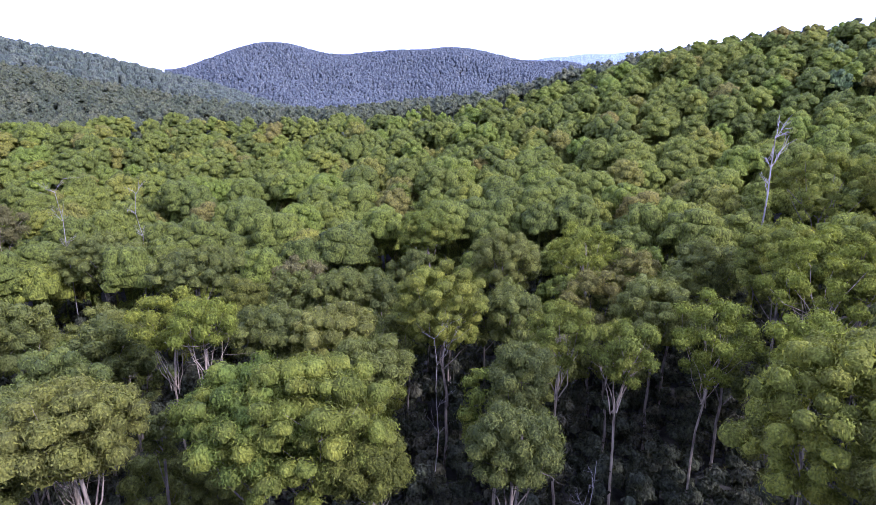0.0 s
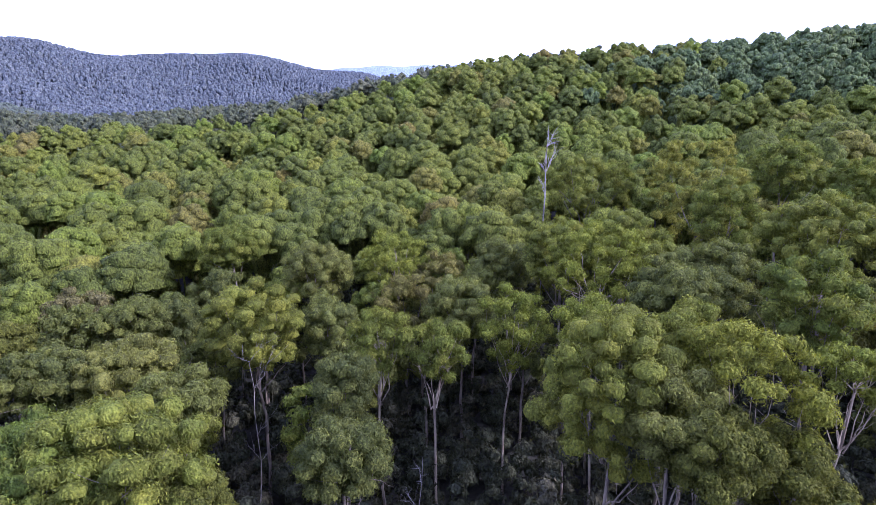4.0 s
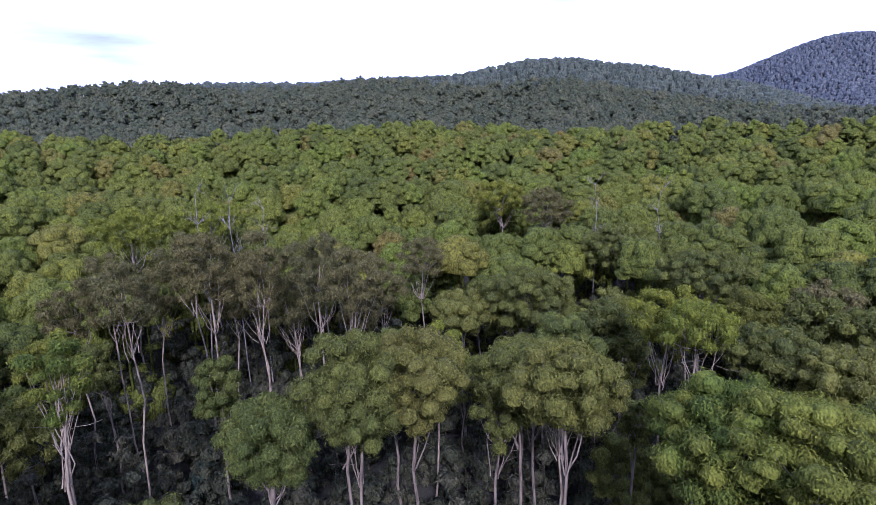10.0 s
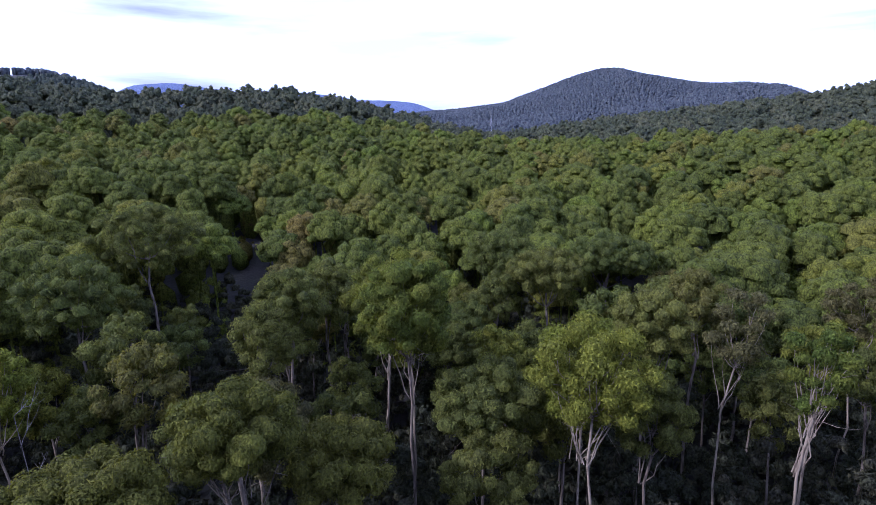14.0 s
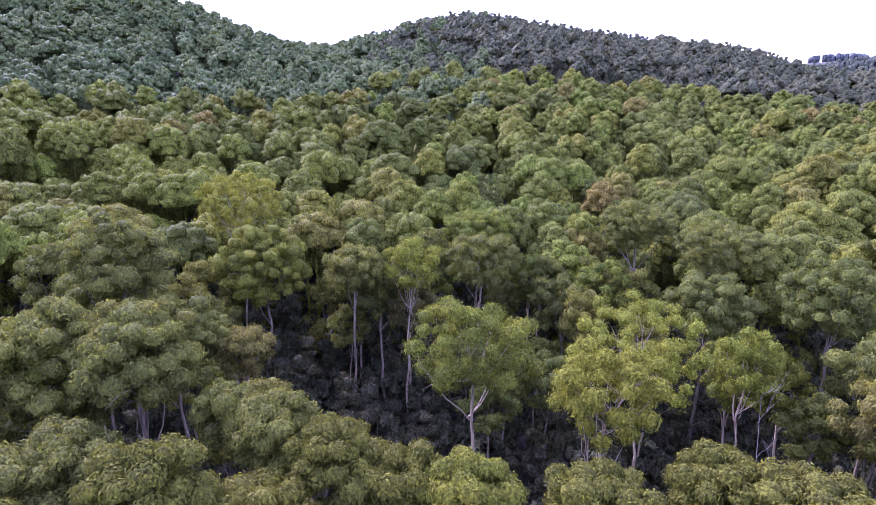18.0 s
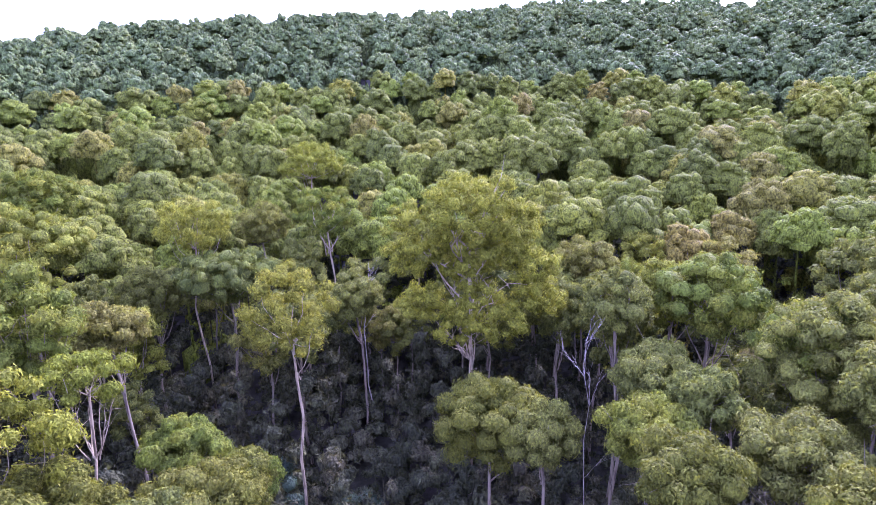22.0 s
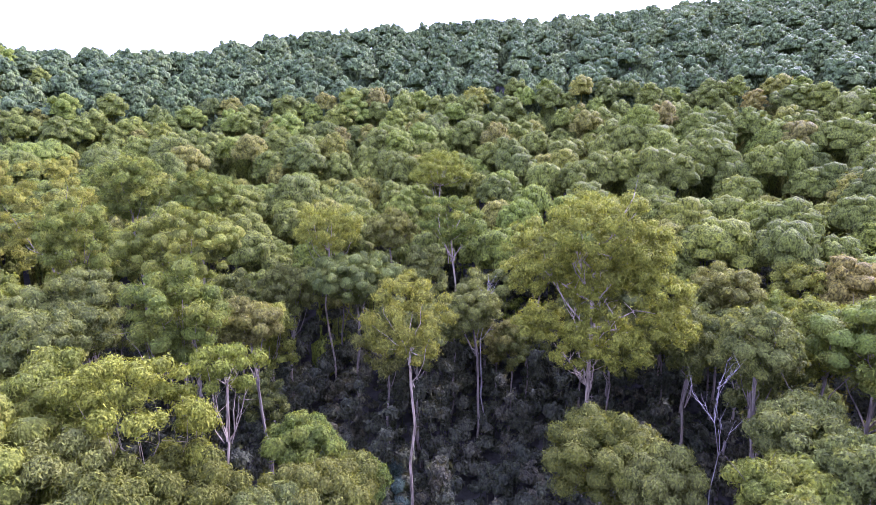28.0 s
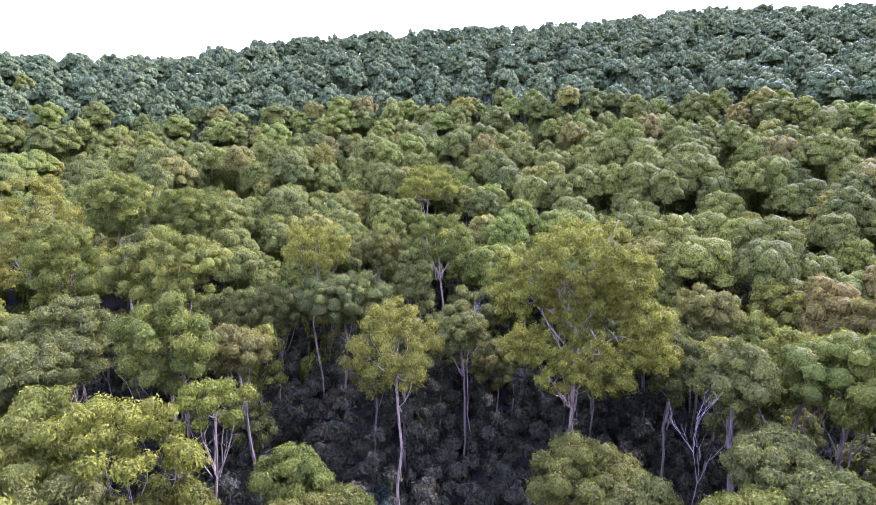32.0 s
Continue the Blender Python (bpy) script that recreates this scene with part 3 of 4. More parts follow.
def bare(name, label, group, x, y, top, reach, crown, girth=0.085):
    """A dead tree: bleached trunk and crooked bare branches."""
    HEROES.append((x, y, 3.0))
    g = np.random.default_rng(len(HEROES) + 2000)
    foot = float(land(x, y)) - 0.4
    reach = min(reach, 3.6)
    h = top - foot - reach * 0.7
    line = bent(g, (0, 0, 0), (g.uniform(-1, 1), g.uniform(-1, 1), h), 9, 0.07)
    t = tagged(new(name), label, "tree", group)
    t.location = (x, y, foot)
    mesh_object("trunk", *tube(line, np.linspace(girth, girth * 0.3, 9), 7), DEAD_WOOD, t)
    for k in range(9):
        a = line[int(g.integers(9 - crown, 9))]
        turn, up = g.uniform(0, 6.28), g.uniform(0.5, 1.7)
        far = np.array((math.cos(turn), math.sin(turn), up)) * max(reach, 2.0) * g.uniform(0.4, 0.85)
        b = bent(g, a, a + far, 6, 0.16)
        parts = [tube(b, np.linspace(girth * 0.32, girth * 0.1, 6), 5)]
        for _ in range(4):
            s = b[int(g.integers(2, 6))]
            parts.append(tube(bent(g, s, s + far * 0.45 + g.normal(0, 0.7, 3), 4, 0.15), np.linspace(girth * 0.2, girth * 0.08, 4), 4))
        branch = mesh_object("branch", *parts[0], DEAD_WOOD, t)
        for twig in parts[1:]:
            mesh_object("twig", *twig, DEAD_WOOD, branch)
    return t


def dead(x, y, top, reach):
    return bare("dead_tree", "dead tree with bleached bare branches", "dead trees", x, y, top, reach, 5)


def snag(x, y, top, reach, girth):
    return bare("dead_tree", "tall dead trunk with short bare branches at its top", "dead trees", x, y, top, reach, 3, girth)


def shrub(x, y, radius, height):
    """A low rounded wattle on the forest floor."""
    HEROES.append((x, y, radius * 0.6))
    g = np.random.default_rng(len(HEROES) + 3000)
    foot = float(land(x, y)) - 0.2
    height = max(height, 5.0) + 4.0
    t = tagged(new("wattle_shrub"), "blue-green wattle shrub under the gum trees", "shrub", "blue-green wattles")
    t.location = (x, y, foot)
    c = clumps_of(g, radius, height, 14, 0.85)
    mesh_object("crown", *leafy(g, c, 1500, 0.6, 1), BLUE, t)
    mesh_object("stem", *tube(bent(g, (0, 0, -0.5), (0, 0, height * 0.6), 5, 0.1), np.linspace(0.16, 0.07, 5), 5), GREY_BARK, t)


def gap(x, y, radius):
    """A clearing: nothing tall stands here."""
    HEROES.append((x, y, radius + 1.5))


def mast(x, y, top):
    """A lattice radio mast beside a small hut."""
    foot = float(land(x, y)) - 0.5
    top = foot + 34
    m, n, l, b = material("galvanised_steel", 0.45)
    b.inputs["Base Color"].default_value, b.inputs["Metallic"].default_value = (0.34, 0.35, 0.37, 1), 0.5
    t = tagged(new("radio_mast"), "thin grey lattice radio mast with aerials above the trees", "mast")
    t.location = (x, y, foot)
    h = top - foot
    for k in range(3):
        a = k * 2.094
        mesh_object("leg", *tube([(1.2 * math.cos(a), 1.2 * math.sin(a), 0), (0.35 * math.cos(a), 0.35 * math.sin(a), h)], (0.12, 0.07), 5), m, t)
    for k in range(12):
        z, r = h * k / 12, 1.2 - 0.85 * k / 12
        for q in range(3):
            a, e = q * 2.094, (q + 1) * 2.094
            mesh_object("brace", *tube([(r * math.cos(a), r * math.sin(a), z), (r * math.cos(e), r * math.sin(e), z + h / 12)], (0.05, 0.05), 4), m, t)
    for k in range(3):
        a = k * 2.094 + 1
        mesh_object("aerial", *tube([(0.7 * math.cos(a), 0.7 * math.sin(a), h - 4), (0.7 * math.cos(a), 0.7 * math.sin(a), h + 1.5)], (0.14, 0.14), 6), m, t)
    mesh_object("spike", *tube([(0, 0, h - 1), (0, 0, h + 4)], (0.08, 0.04), 5), m, t)


olive(31.9, 32.0, -19.1, 4.7, 9.3)
backlit(32.9, 28.2, -21.0, 4.0, 7.3)
backlit(39.3, 26.7, -23.4, 4.0, 8.9)
backlit(45.3, 15.8, -26.9, 3.3, 6.2)
fresh(39.2, 38.8, -16.5, 5.3, 11.6)
olive(37.1, 19.3, -25.5, 3.8, 4.6)
olive(-42.4, 32.1, -20.4, 5.8, 10.5)
grey(-43.8, 26.4, -23.2, 4.3, 8.6)
olive(-38.1, 42.9, -23.2, 5.1, 9.1)
fresh(-16.4, 44.6, -21.1, 7.4, 10.7)
grey(-43.6, 17.3, -24.5, 3.7, 6.5)
olive(48.0, -37.1, -16.0, 7.0, 13.3)
olive(42.0, -40.5, -16.0, 5.9, 11.7)
backlit(29.0, -38.2, -22.4, 4.4, 7.3)
white(11.7, -55.7, -18.4, 7.9, 11.7)
pale(-2.2, -48.4, -18.8, 5.4, 10.6)
pale(-6.7, -64.0, -18.0, 8.8, 15.3)
fresh(51.8, -79.4, -16.0, 8.6, 14.4)
pale(-20.6, -70.1, -24.0, 4.2, 9.1)
pale(-51.0, -36.1, -14.4, 6.3, 15.0)
olive(-29.0, -42.6, -25.4, 5.0, 7.4)
backlit(-33.0, -30.7, -26.6, 5.2, 6.8)
olive(-52.5, -26.5, -26.4, 6.7, 10.0)
pale(-54.8, -16.3, -19.3, 5.7, 13.6)
white(-59.3, 3.8, -18.0, 3.2, 10.0)
fresh(-48.9, -34.7, -14.2, 5.5, 13.3)
pale(-50.9, -13.8, -18.6, 6.6, 11.0)
olive(-69.8, -12.9, -20.4, 5.3, 8.5)
brown(-69.1, -3.7, -17.7, 3.8, 11.7)
brown(-76.6, 12.7, -15.1, 4.6, 10.0)
brown(-80.3, 24.1, -13.8, 5.4, 11.6)
brown(-76.2, 30.1, -14.3, 4.4, 12.1)
brown(-71.3, 36.4, -15.0, 5.9, 10.2)
brown(-63.6, 38.0, -15.9, 4.7, 9.5)
grey(-48.4, 18.7, -26.0, 4.5, 6.6)
olive(-45.1, 26.0, -19.9, 5.1, 11.1)
fresh(-11.9, 44.4, -20.3, 9.1, 13.0)
fresh(0.5, 76.0, -20.0, 7.3, 13.8)
olive(9.0, 55.3, -23.7, 3.7, 9.6)
olive(6.8, 45.5, -26.2, 4.6, 7.9)
backlit(-6.2, 41.5, -26.1, 4.0, 5.5)
white(21.5, 58.1, -22.3, 3.8, 8.1)
pale(-33.8, 65.9, -20.9, 5.6, 8.2)
backlit(-30.8, 82.4, -24.5, 4.0, 8.0)
olive(-29.9, 40.1, -20.5, 5.6, 8.1)
fresh(31.2, 38.4, -15.7, 8.3, 16.7)
pale(38.8, 30.6, -14.2, 6.3, 17.2)
pale(47.8, 28.1, -17.6, 3.4, 5.7)
fresh(54.0, 37.0, -12.4, 5.0, 10.7)
fresh(74.0, 50.3, -9.0, 9.1, 11.8)
fresh(92.2, 90.8, -1.7, 15.1, 24.9)
pale(46.3, 62.1, -12.6, 7.9, 12.6)
pale(34.0, 63.6, -20.4, 5.7, 13.3)
white(14.9, 62.4, -21.3, 4.4, 9.4)
olive(10.9, 77.5, -25.0, 4.5, 8.4)
olive(32.2, 77.7, -23.7, 6.6, 11.3)
fresh(50.0, 77.3, -14.9, 6.6, 13.8)
fresh(56.6, 69.3, -12.7, 7.7, 13.6)
olive(55.6, 56.7, -16.7, 6.2, 9.6)
fresh(77.9, 110.3, -6.3, 12.2, 17.7)
fresh(73.8, 66.6, -8.1, 6.0, 15.0)
olive(59.0, 53.1, -14.6, 4.9, 9.1)
olive(45.0, 89.4, -20.9, 6.6, 9.8)
olive(-14.6, 70.9, -24.9, 6.2, 8.1)
olive(-24.1, 72.6, -25.6, 5.7, 7.4)
olive(-7.9, 59.8, -25.1, 4.9, 7.1)
olive(-16.9, 90.8, -25.7, 5.3, 6.4)
olive(12.2, 99.5, -20.5, 6.7, 11.3)
pale(27.8, 101.4, -19.5, 7.5, 12.8)
fresh(-2.2, 118.3, -19.7, 6.6, 8.7)
olive(-41.4, 91.5, -21.6, 8.2, 7.8)
dead(-0.2, 68.3, -26.5, 4.0)
dead(13.5, 44.2, -29.8, 1.9)
gap(-2.2, 54.3, 2.7)
gap(22.5, 51.4, 4.8)
gap(3.0, 62.2, 2.0)
grey(-42.1, 55.5, -24.1, 5.5, 11.7)
olive(-41.0, 48.7, -25.4, 4.4, 10.2)
pale(-35.0, 45.9, -25.9, 4.3, 7.4)
olive(-27.4, 48.6, -27.7, 2.1, 5.4)
olive(-36.9, 38.7, -24.3, 2.8, 9.8)
pale(-55.2, 45.2, -26.6, 4.2, 7.4)
olive(-61.2, 68.1, -23.2, 6.6, 11.1)
olive(-66.0, 104.7, -21.6, 9.3, 9.7)
brown(-79.5, 52.2, -22.7, 5.2, 9.5)
brown(-84.7, 31.7, -19.7, 5.7, 10.6)
brown(-87.5, 45.9, -21.3, 5.8, 10.7)
pale(-106.9, 110.1, -14.3, 7.4, 10.2)
brown(-91.3, 110.8, -15.7, 7.5, 11.0)
grey(-55.6, 38.3, -25.6, 5.2, 11.1)
olive(-66.5, 59.8, -27.4, 5.9, 7.1)
brown(-90.9, 12.9, -17.4, 4.4, 8.0)
brown(-92.9, 25.5, -15.9, 6.3, 9.3)
brown(-83.5, 64.9, -21.3, 5.0, 8.1)
white(-69.3, 4.1, -20.7, 3.4, 8.1)
olive(-85.7, -10.8, -20.7, 4.6, 10.3)
grey(-73.3, 21.6, -30.0, 3.5, 9.7)
olive(-87.1, 10.0, -28.7, 2.8, 8.1)
pale(-128.6, 39.4, -15.2, 8.8, 8.9)
pale(-126.9, 23.0, -15.2, 8.4, 8.6)
olive(-47.3, 7.3, -31.1, 4.0, 6.0)
shrub(-57.2, 20.5, 2.5, 4.6)
shrub(-64.1, 17.2, 1.8, 3.3)
shrub(-81.8, 20.5, 2.6, 6.2)
gap(-70.4, 16.0, 6.0)
gap(-69.4, 33.5, 4.2)
gap(-65.0, -1.6, 3.7)
white(-57.8, -44.6, -16.3, 6.7, 13.8)
olive(-59.6, -9.9, -26.7, 3.9, 10.3)
olive(-94.8, -16.9, -24.8, 5.6, 7.7)
olive(-51.8, -57.8, -19.3, 5.8, 11.2)
olive(-41.0, -50.7, -20.4, 3.8, 11.0)
grey(-100.6, -50.3, -20.3, 7.5, 10.0)
olive(-95.8, -38.2, -22.2, 7.8, 8.2)
grey(-114.4, -32.0, -21.8, 9.4, 8.1)
mast(-370.4, -202.1, 23.0)
backlit(-18.5, -39.8, -26.3, 4.0, 6.4)
olive(-12.4, -42.0, -26.7, 4.1, 6.5)
olive(-62.1, -61.6, -20.6, 5.2, 10.7)
grey(-37.6, -91.1, -18.5, 9.2, 13.3)
olive(-57.1, -104.8, -13.5, 11.3, 13.1)
olive(-25.1, -106.5, -16.2, 9.1, 11.2)
grey(-19.2, -85.2, -20.6, 6.7, 11.2)
gap(-83.0, -113.1, 4.9)
gap(-73.2, -98.1, 4.3)
gap(-64.7, -87.0, 3.8)
gap(-56.3, -78.1, 3.9)
gap(-48.0, -69.2, 4.2)
gap(-39.9, -61.0, 4.1)
gap(-30.8, -54.3, 3.6)
gap(-24.5, -53.5, 3.2)
gap(-55.4, -77.2, 3.8)
gap(33.0, -59.7, 5.0)
gap(33.0, -73.1, 4.6)
backlit(18.4, -32.9, -21.7, 3.3, 4.4)
backlit(13.9, -32.9, -23.0, 3.9, 5.1)
fresh(7.7, -32.0, -22.7, 3.4, 4.1)
backlit(-1.1, -33.3, -23.0, 4.0, 4.1)
backlit(-9.9, -37.6, -22.9, 3.7, 5.4)
backlit(-14.7, -34.4, -22.2, 4.5, 4.6)
backlit(-25.0, -33.5, -20.4, 4.8, 7.2)
fresh(-7.1, -31.1, -23.2, 2.3, 3.4)
backlit(28.2, -25.1, -20.9, 4.4, 6.2)
olive(25.0, -35.6, -21.8, 3.7, 6.0)
olive(30.2, -36.8, -21.6, 3.1, 5.8)
olive(39.2, -36.7, -16.1, 5.3, 9.1)
olive(52.0, -49.4, -9.8, 6.2, 11.1)
olive(17.1, -94.1, -18.3, 7.3, 10.2)
pale(27.1, -83.3, -18.4, 5.5, 8.5)
olive(35.7, -79.8, -18.9, 5.0, 7.5)
olive(-10.8, -115.7, -14.0, 8.1, 10.6)
fresh(21.0, -111.7, -17.0, 8.5, 8.2)
dead(-20.0, -59.6, -25.4, 4.3)
shrub(35.7, -59.6, 1.7, 3.2)
shrub(-25.1, -62.2, 2.9, 3.7)
shrub(22.9, -52.8, 2.7, 4.8)
gap(29.6, -51.7, 5.1)
gap(-24.9, -52.8, 4.8)
gap(-8.9, -51.7, 1.7)
fresh(59.4, -31.8, -14.6, 5.9, 9.3)
fresh(50.7, -37.8, -17.8, 5.9, 8.0)
olive(42.8, -46.2, -18.2, 5.6, 8.5)
olive(36.1, -49.0, -21.2, 2.8, 6.3)
olive(66.9, -64.6, -11.1, 5.7, 10.4)
olive(60.3, -54.1, -17.8, 5.8, 6.9)
grey(38.2, -27.7, -22.4, 4.5, 5.7)
backlit(37.1, -18.3, -22.5, 3.9, 5.1)
backlit(21.7, -27.4, -24.3, 5.0, 4.8)
backlit(21.3, -37.3, -24.5, 3.6, 5.5)
olive(60.0, -21.4, -16.3, 4.0, 6.7)
pale(62.0, -89.5, -8.4, 9.1, 12.0)
giant(74.6, -6.9, -6.2, 11.2, 24.3)
white(67.3, 15.3, -15.1, 5.9, 12.9)
backlit(55.4, -6.9, -26.3, 6.1, 8.9)
olive(51.6, -11.3, -27.2, 4.0, 5.5)
fresh(45.6, -19.5, -23.9, 4.3, 5.3)
grey(66.6, -23.7, -20.2, 4.3, 7.6)
fresh(65.7, -30.7, -16.5, 5.0, 9.0)
grey(51.8, -22.8, -21.9, 4.4, 6.0)
grey(46.4, -24.3, -21.8, 3.3, 5.3)
olive(78.1, -20.5, -22.9, 4.5, 9.1)
fresh(48.4, 21.1, -25.1, 3.7, 6.2)
fresh(46.3, 15.4, -27.8, 3.0, 4.4)
backlit(41.2, 17.6, -26.3, 5.6, 5.5)
olive(47.5, 48.9, -16.4, 5.2, 6.7)
olive(53.5, 48.7, -17.1, 3.6, 6.1)
olive(62.1, 33.7, -18.4, 3.9, 6.1)
white(109.7, 16.7, -11.0, 7.0, 10.1)
pale(136.0, 23.5, -3.2, 8.0, 9.6)
pale(96.1, 36.6, -11.2, 7.0, 8.7)
grey(90.1, 29.8, -18.7, 8.4, 8.4)
grey(87.7, 40.8, -20.5, 5.4, 9.4)
olive(107.2, 28.5, -13.5, 4.8, 8.5)
fresh(92.4, 72.5, -2.4, 6.9, 12.6)
fresh(103.3, 66.0, -5.9, 7.2, 10.7)
olive(86.4, 9.5, -21.8, 4.3, 8.8)
olive(90.5, -27.9, -18.8, 5.2, 7.6)
fresh(78.3, -26.6, -22.6, 4.2, 5.9)
dead(56.2, -17.0, -20.8, 3.9)
shrub(70.6, 30.3, 4.4, 5.7)
shrub(64.0, 25.4, 2.9, 4.5)
shrub(70.2, 19.8, 5.0, 4.8)
shrub(64.4, 8.3, 4.3, 4.5)
gap(64.6, 7.0, 5.8)
gap(72.9, 24.4, 4.7)
gap(80.8, 4.7, 4.1)
gap(66.7, -16.8, 2.1)
gap(51.7, 11.6, 4.7)
gap(76.1, 32.5, 3.8)
gap(68.9, 3.9, 3.9)
gap(76.0, 12.2, 3.1)
gap(66.9, -0.3, 3.8)
gap(61.0, -0.2, 3.4)
gap(66.6, -6.2, 3.8)
gap(60.6, -5.5, 3.4)
gap(65.9, -11.7, 3.8)
gap(59.9, -10.6, 3.4)
gap(-90.2, -120.3, 6.5)
gap(-75.4, -100.2, 5.5)
gap(-62.0, -85.0, 5.1)
gap(-51.9, -73.6, 4.9)
gap(-42.8, -65.1, 4.7)
gap(-33.5, -56.3, 5.0)
gap(-25.1, -51.0, 4.2)
brown(-96.9, 8.6, -22.3, 4.7, 8.7)
brown(-95.2, 31.8, -24.1, 4.8, 9.0)
brown(-93.7, 42.2, -25.8, 5.0, 9.2)
brown(-101.6, 21.8, -22.4, 5.0, 9.3)
brown(-79.5, 35.8, -23.3, 4.3, 8.6)
brown(-73.2, 44.2, -25.3, 3.8, 7.7)
gap(-76.7, 23.8, 4.3)
gap(-73.1, 6.2, 4.0)
gap(-80.6, 13.4, 3.7)
pale(36.6, 49.4, -18.6, 4.9, 8.4)
pale(-27.5, 60.5, -20.5, 4.5, 6.0)
snag(64.5, 106.8, -2.4, 3.4, 0.28)
snag(-71.5, 104.3, -11.9, 2.2, 0.13)
snag(-64.7, 116.8, -14.0, 2.2, 0.13)
snag(87.7, 8.1, -23.5, 2.2, 0.13)
snag(-107.5, 30.6, -9.7, 2.2, 0.13)
snag(-105.9, 42.1, -13.6, 2.2, 0.13)
snag(-106.5, 37.2, -11.6, 2.2, 0.13)
gap(-24.3, -51.9, 5.0)
gap(-31.0, -56.8, 5.5)
gap(-40.8, -64.9, 6.0)
gap(-53.9, -77.2, 6.0)
gap(-72.3, -97.7, 6.5)
gap(-103.7, -134.1, 7.0)
gap(-145.4, -183.5, 7.0)
gap(-0.8, 56.1, 3.5)
gap(-0.7, 47.0, 3.0)
gap(17.5, 51.4, 4.5)
gap(24.7, 55.6, 4.5)
gap(21.7, 46.7, 4.0)
gap(-11.5, 84.9, 3.0)
gap(92.6, 170.9, 6.0)
gap(78.4, 32.6, 6.0)
gap(62.6, 22.0, 6.0)
gap(60.0, 4.3, 6.0)
gap(75.5, -16.7, 5.0)
gap(39.1, -66.9, 7.0)
gap(30.0, -62.0, 7.0)
gap(21.8, -52.6, 5.0)
gap(5.2, -58.2, 4.0)


NEAR_FROM, NEAR_EDGE, THING_EDGE = 30.0, 62.0, 112.0
rng = np.random.default_rng(7)
KINDS = (
    ("olive_gum_tree", "olive-green gum tree with a rounded clumpy crown in the forest", "olive gums of the forest", OLIVE, GREY_BARK),
    ("pale_gum_tree", "fresh green gum tree with pale bark and a domed crown", "pale-barked gums of the forest", FRESH, WHITE_BARK),
    ("grey_gum_tree", "grey-green gum tree with a dense domed crown in the forest", "grey-green gums of the forest", GREY, GREY_BARK),
    ("brown_gum_tree", "thin brownish gum tree with a sparse crown", "brownish gums of the forest", BROWN, WHITE_BARK),
)
near_set, wide_set = {}, {}
for k, (name, label, group, leaf_mat, bark_mat) in enumerate(KINDS):
    for v in range(3):
        g = np.random.default_rng(100 + 10 * k + v)
        r, h = g.uniform(4.4, 6.0), g.uniform(10, 14)
        lift = 28 - h
        crown, wood = tree_meshes(200 + 10 * k + v, r, h, lift, 44, 9000, 0.40, 2, 0.25, 6, 8, True)
        near_set[k, v] = make_tree(name, label, group, crown, wood, leaf_mat, bark_mat)
        crown, wood = tree_meshes(300 + 10 * k + v, r, h, lift, 32, 3600, 0.58, 1, 0.25, 4, 4, False)
        wide_set[k, v] = make_tree(name, label, group, crown, wood, leaf_mat, bark_mat)


def kind_at(rng, x, y):
    q = noise.noise((x / 38, y / 38, 0.0)) + rng.normal(0, 0.25)
    return 1 if q > 0.34 else 2 if q < -0.45 else 3 if rng.random() < 0.03 else 0


used = set()
x, y = scatter(rng, 13.0, THING_EDGE, 9.0)
ok = free_of_heroes(x, y) & (rng.random(len(x)) < np.clip((np.hypot(x, y) - 30) / 45, 0.45, 1.0))
for px, py in zip(x[ok], y[ok]):
    k, v = kind_at(rng, px, py), int(rng.integers(0, 3))
    src = (near_set if NEAR_FROM < math.hypot(px, py) < NEAR_EDGE else wide_set)[k, v]
    s = rng.uniform(0.72, 1.1) * min(1.0, 0.55 + 0.45 * math.hypot(px, py) / 70)
    m = Matrix.Translation((px, py, float(land(px, py)) - 0.3)) @ Matrix.Rotation(rng.uniform(0, 6.28), 4, "Z") @ Matrix.Diagonal((s * rng.uniform(0.9, 1.15), s * rng.uniform(0.9, 1.15), s, 1))
    if src in used:
        t = copy_thing(src, m)
    else:
        t = src
        used.add(src)
    t.matrix_basis = m
for src in list(near_set.values()) + list(wide_set.values()):
    if src not in used:
        for o in (*src.children_recursive, src):
            bpy.data.objects.remove(o)


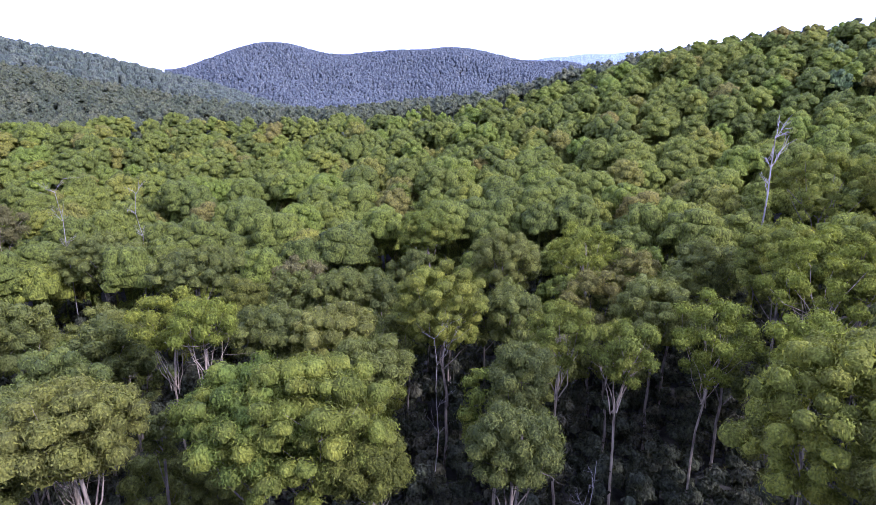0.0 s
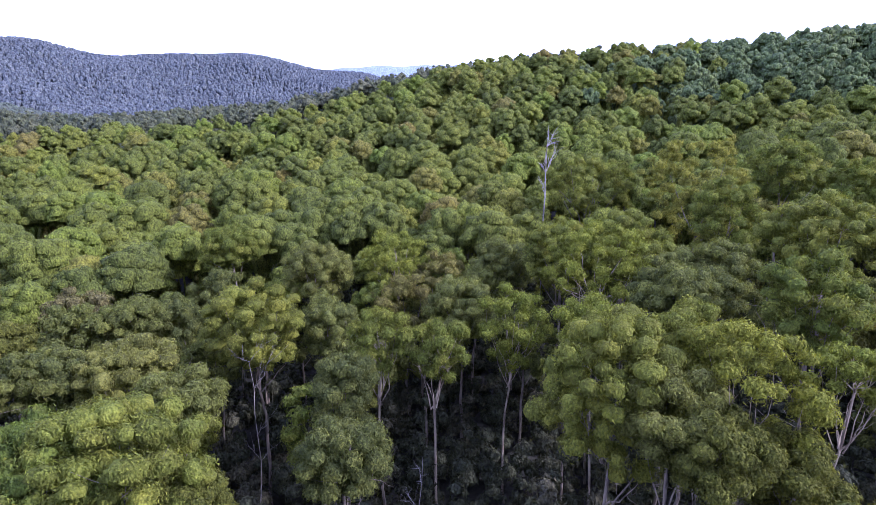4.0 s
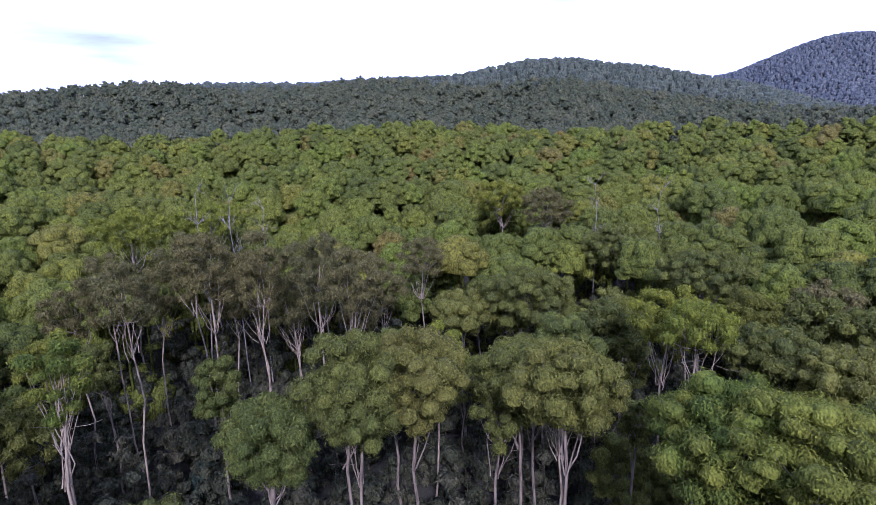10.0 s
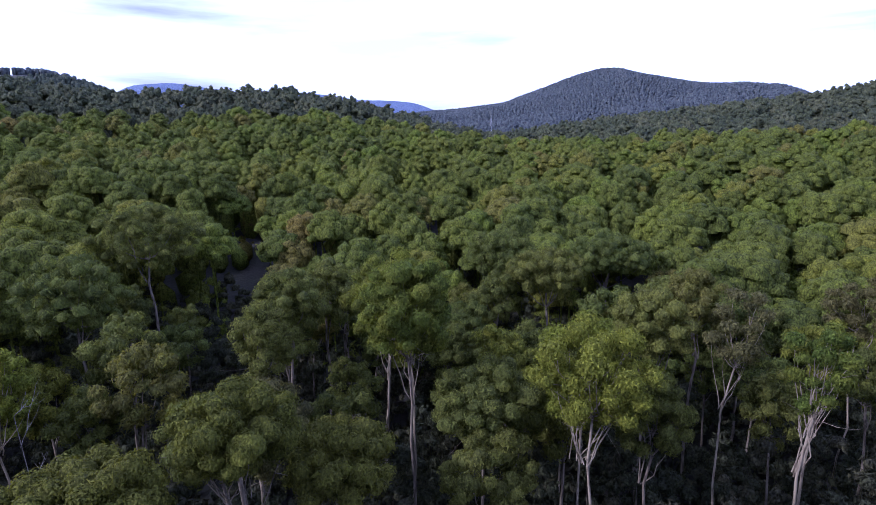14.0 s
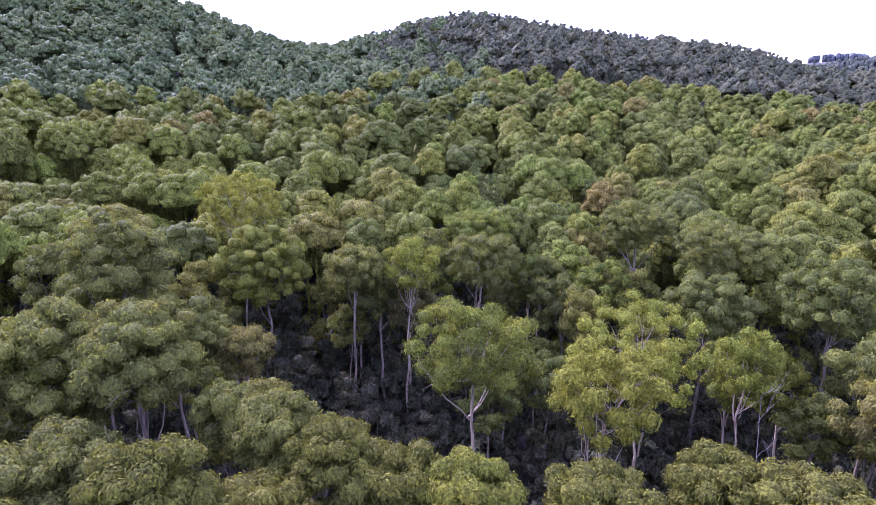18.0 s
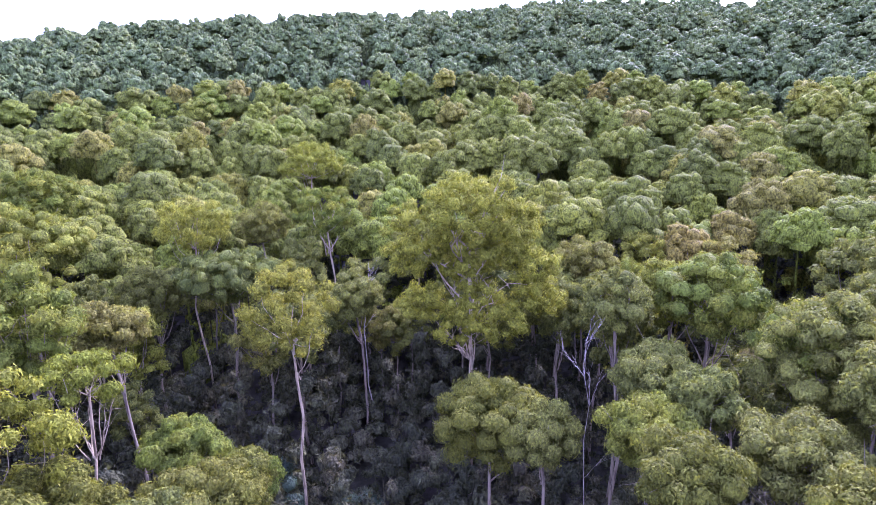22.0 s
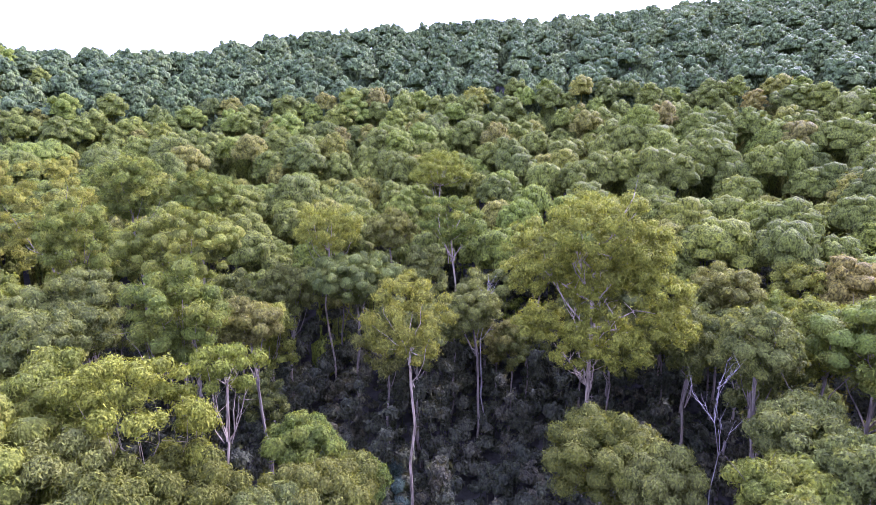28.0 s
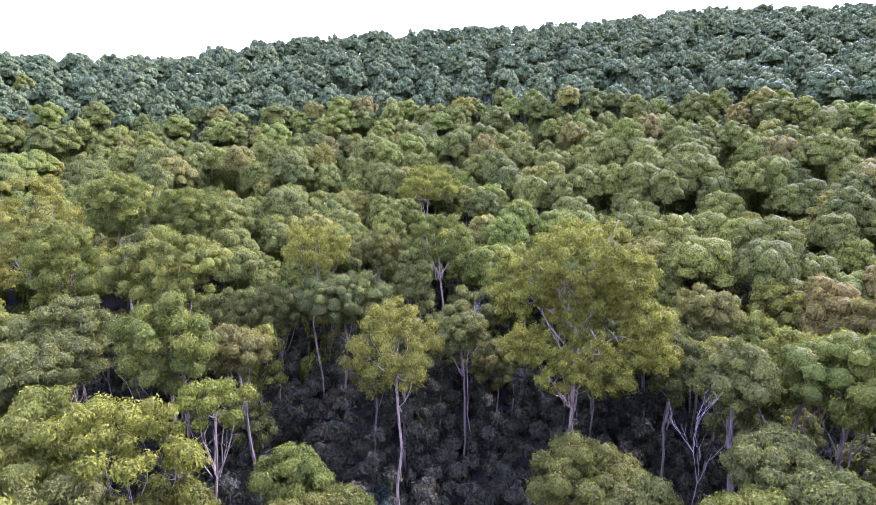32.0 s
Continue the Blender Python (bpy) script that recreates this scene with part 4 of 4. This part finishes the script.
def forest(name, label, r0, r1, step, templates, mat, rng, keep=0.12, slack=1.2, tall=(0.8, 1.15), clear=True, sector=None):
    """One sheet of woods: every tree its own lumpy crown, thinned out where the hills hide it."""
    x, y = scatter(rng, r0, r1, step)
    if clear:
        ok = free_of_heroes(x, y)
        x, y = x[ok], y[ok]
    if sector:      # only the woods within these turns from +x, or only those outside
        a = np.degrees(np.arctan2(y, x)) + 7 * np.sin(x * 12.9898 + y * 78.233)     # a ragged edge
        ok = ((a > sector[0]) & (a < sector[1])) == sector[2]
        x, y = x[ok], y[ok]
    z = land(x, y)
    d = np.hypot(x, y)
    shade = np.full(len(x), -9.0)
    for f in np.linspace(0.15, 0.97, 40):
        shade = np.maximum(shade, np.where(d * f > 30, (land(x * f, y * f) + 24) / (d * f), -9))
    seen = ((z + 30) / d > shade - radians(slack)) | (rng.random(len(x)) < keep)
    x, y, z = x[seen], y[seen], z[seen]
    parts, hues = [], []
    which = rng.integers(0, len(templates), len(x))
    for k, (v, f) in enumerate(templates):
        q = np.where(which == k)[0]
        if not len(q):
            continue
        a, s = rng.uniform(0, 6.28, len(q)), rng.uniform(*tall, len(q))
        w = s * rng.uniform(0.85, 1.2, len(q))
        ca, sa = np.cos(a)[:, None], np.sin(a)[:, None]
        vx = (v[:, 0] * ca - v[:, 1] * sa) * w[:, None] + x[q][:, None]
        vy = (v[:, 0] * sa + v[:, 1] * ca) * w[:, None] + y[q][:, None]
        vz = v[:, 2] * s[:, None] + z[q][:, None]
        vv = np.stack([vx, vy, vz], -1).reshape(-1, 3)
        ff = (f[None] + (np.arange(len(q)) * len(v))[:, None, None]).reshape(-1, 3)
        parts.append((vv, ff))
        hues.append(np.repeat(rng.random(len(q)), len(v)))
    v, f = join(parts)
    ob = tagged(mesh_object(name, v, f, mat), label, "forest", kind="stuff")
    hue = ob.data.attributes.new("tree_hue", "FLOAT", "POINT")
    hue.data.foreach_set("value", np.concatenate(hues).astype(np.float32))
    return ob


def dome_template(seed, lobes, leaves, leaf, level=1):
    """A farther gum: an uneven dome of lobes and leaf sprays on a trunk, with dim lower foliage."""
    g = np.random.default_rng(seed)
    r, h = g.uniform(3.9, 5.0), g.uniform(4.2, 6.4)
    mid = 27.0 - h
    v, f = BALLS[2 if level > 1 else 1]
    keep = f[v[f][:, :, 2].max(1) > -0.3]
    body = (v * (1 + 0.10 * g.normal(0, 1, (len(v), 1))) * np.where(v[:, 2:] < 0, (r, r, 2.2), (r, r, h)) * 0.86 + (0, 0, mid), keep)
    bumps = []
    for k in range(lobes):
        up = 1 - (k + 0.5) / lobes * 1.12
        a = k * 2.39996 + g.uniform(-0.5, 0.5)
        flat = math.sqrt(max(0.05, 1 - up * up))
        bumps.append((np.array((math.cos(a) * flat * r, math.sin(a) * flat * r, mid + max(up, -0.3) * h)) * (0.86, 0.86, 1) + (0, 0, -0.12 * h), g.uniform(0.30, 0.46) * r))
    crown = leafy(g, bumps, leaves, leaf, 1, 0.92)
    trunk = tube([(0, 0, -2), (0.3, 0.2, 10), (0, 0, mid)], (0.32, 0.26, 0.18), 3)
    bv, bf = BALLS[1]
    low = (bv * (1 + 0.15 * g.normal(0, 1, (len(bv), 1))) * ((3.0, 3.0, 4.5) if level > 1 else (4.0, 4.0, 10.5)) + (g.uniform(-1, 1), g.uniform(-1, 1), 3.5 if level > 1 else 8.5), bf)
    under = leafy(g, [(np.array((g.normal(0, 1.6), g.normal(0, 1.6), g.uniform(5, 15))), g.uniform(0.9, 1.8)) for k in range(5)], leaves // 4 if level > 1 else 20, leaf, 1, 0.5)
    return join([body, crown, trunk, low, under])


def mountain_template(seed, level):
    g = np.random.default_rng(seed)
    v, f = BALLS[level]
    f = f[v[f][:, :, 2].max(1) > -0.5]
    v = v * (1 + 0.16 * g.normal(0, 1, (len(v), 1)))
    return np.array((0, 0, 16.0)) + v * np.where(v[:, 2:] < 0, (5.6, 5.6, 22.0), (5.6, 5.6, 5.4)), f


def bush_template(seed):
    g = np.random.default_rng(seed)
    c = clumps_of(g, 3.0, 5.0, 5, 0.85)
    return leafy(g, c, 80, 0.7, 1)


def sapling_template(seed):
    """A thin understory tree: a stem and a few loose leafy tiers."""
    g = np.random.default_rng(seed + 400)
    c = [(np.array((g.normal(0, 0.9), g.normal(0, 0.9), 4.0 + 1.5 * k + g.uniform(-0.5, 0.5))), g.uniform(0.9, 1.7)) for k in range(6)]
    return join([leafy(g, c, 260, 0.6, 1, 0.5), tube([(0, 0, -1), (0.2, 0.1, 6), (0, 0, 12)], (0.10, 0.08, 0.03), 3)])


rng = np.random.default_rng(21)
forest("undergrowth", "dark grey-green undergrowth between the trunks, canopy shade in its colour", 3, 116, 4.2, [bush_template(k) for k in range(5)], SHADED_GREY, rng, 1.0, 9.0, (0.6, 1.7), False)
forest("understory", "slender grey-green saplings and wattles under the gums, canopy shade in their colour", 14, 128, 6.6, [sapling_template(k) for k in range(5)], SHADED_GREY, rng, 1.0, 9.0, (0.6, 1.5), False)
forest("gully_undergrowth", "dark undergrowth in the clearings of the farther forest, tree shade in its colour", 116, 156, 5.4, [bush_template(k) for k in range(5)], SHADED_GREY, rng, 0.3, 0.6, (0.8, 1.9), False)
forest("near_forest", "olive-green eucalypt forest with rounded crowns", THING_EDGE, 190, 8.6, [dome_template(k, 20, 800, 0.50, 2) for k in range(8)], MID, rng, 0.06, 0.4)
forest("forest_canopy", "olive-green eucalypt forest covering the slopes", 190, 320, 8.8, [dome_template(k, 14, 260, 0.60) for k in range(8, 16)], MID, rng, 0.03, 0.2, tall=(0.78, 1.04), sector=(-75, 51, False))
forest("valley_forest", "green eucalypt forest along the valley below the eastern hill", 190, 235, 8.8, [dome_template(k, 14, 260, 0.60) for k in range(8, 16)], MID, rng, 0.03, 0.2, tall=(0.78, 1.04), sector=(-75, 51, True))
forest("eastern_hill_forest", "dark green eucalypt forest on the eastern hill, bluish haze in its colour", 235, 420, 8.6, [dome_template(k, 12, 160, 0.65) for k in range(30, 38)], HAZED_HILL, rng, 0.02, 0.1, tall=(0.72, 1.0), sector=(-75, 51, True))
forest("slope_forest", "green eucalypt forest on the nearer hills, greying haze in its colour", 320, 660, 9.0, [dome_template(k, 7, 40, 0.9) for k in range(16, 22)], HAZED_SLOPE, rng, 0.02, 0.1, tall=(0.72, 1.0), sector=(-75, 51, False))
forest("hill_forest", "green eucalypt forest on the nearer hills, greying haze in its colour", 420, 660, 9.4, [dome_template(k, 8, 60, 0.9) for k in range(16, 22)], HAZED_HILL, rng, 0.02, 0.1, tall=(0.72, 1.0), sector=(-75, 51, True))
forest("distant_hill_forest", "grey-green forest on the farther hills, bluish haze in its colour", 660, 1350, 7.6, [mountain_template(k, 1) for k in range(10, 16)], HAZED_FAR, rng, 0.01, 0.1, (0.5, 0.85))
forest("mountain_forest", "forest on the mountains along the horizon, blue-grey haze in its colour", 1350, 2900, 8.4, [mountain_template(k, 1) for k in range(20, 26)], HAZED_MOUNTAIN, rng, 0.0, 0.05, (0.6, 0.95))
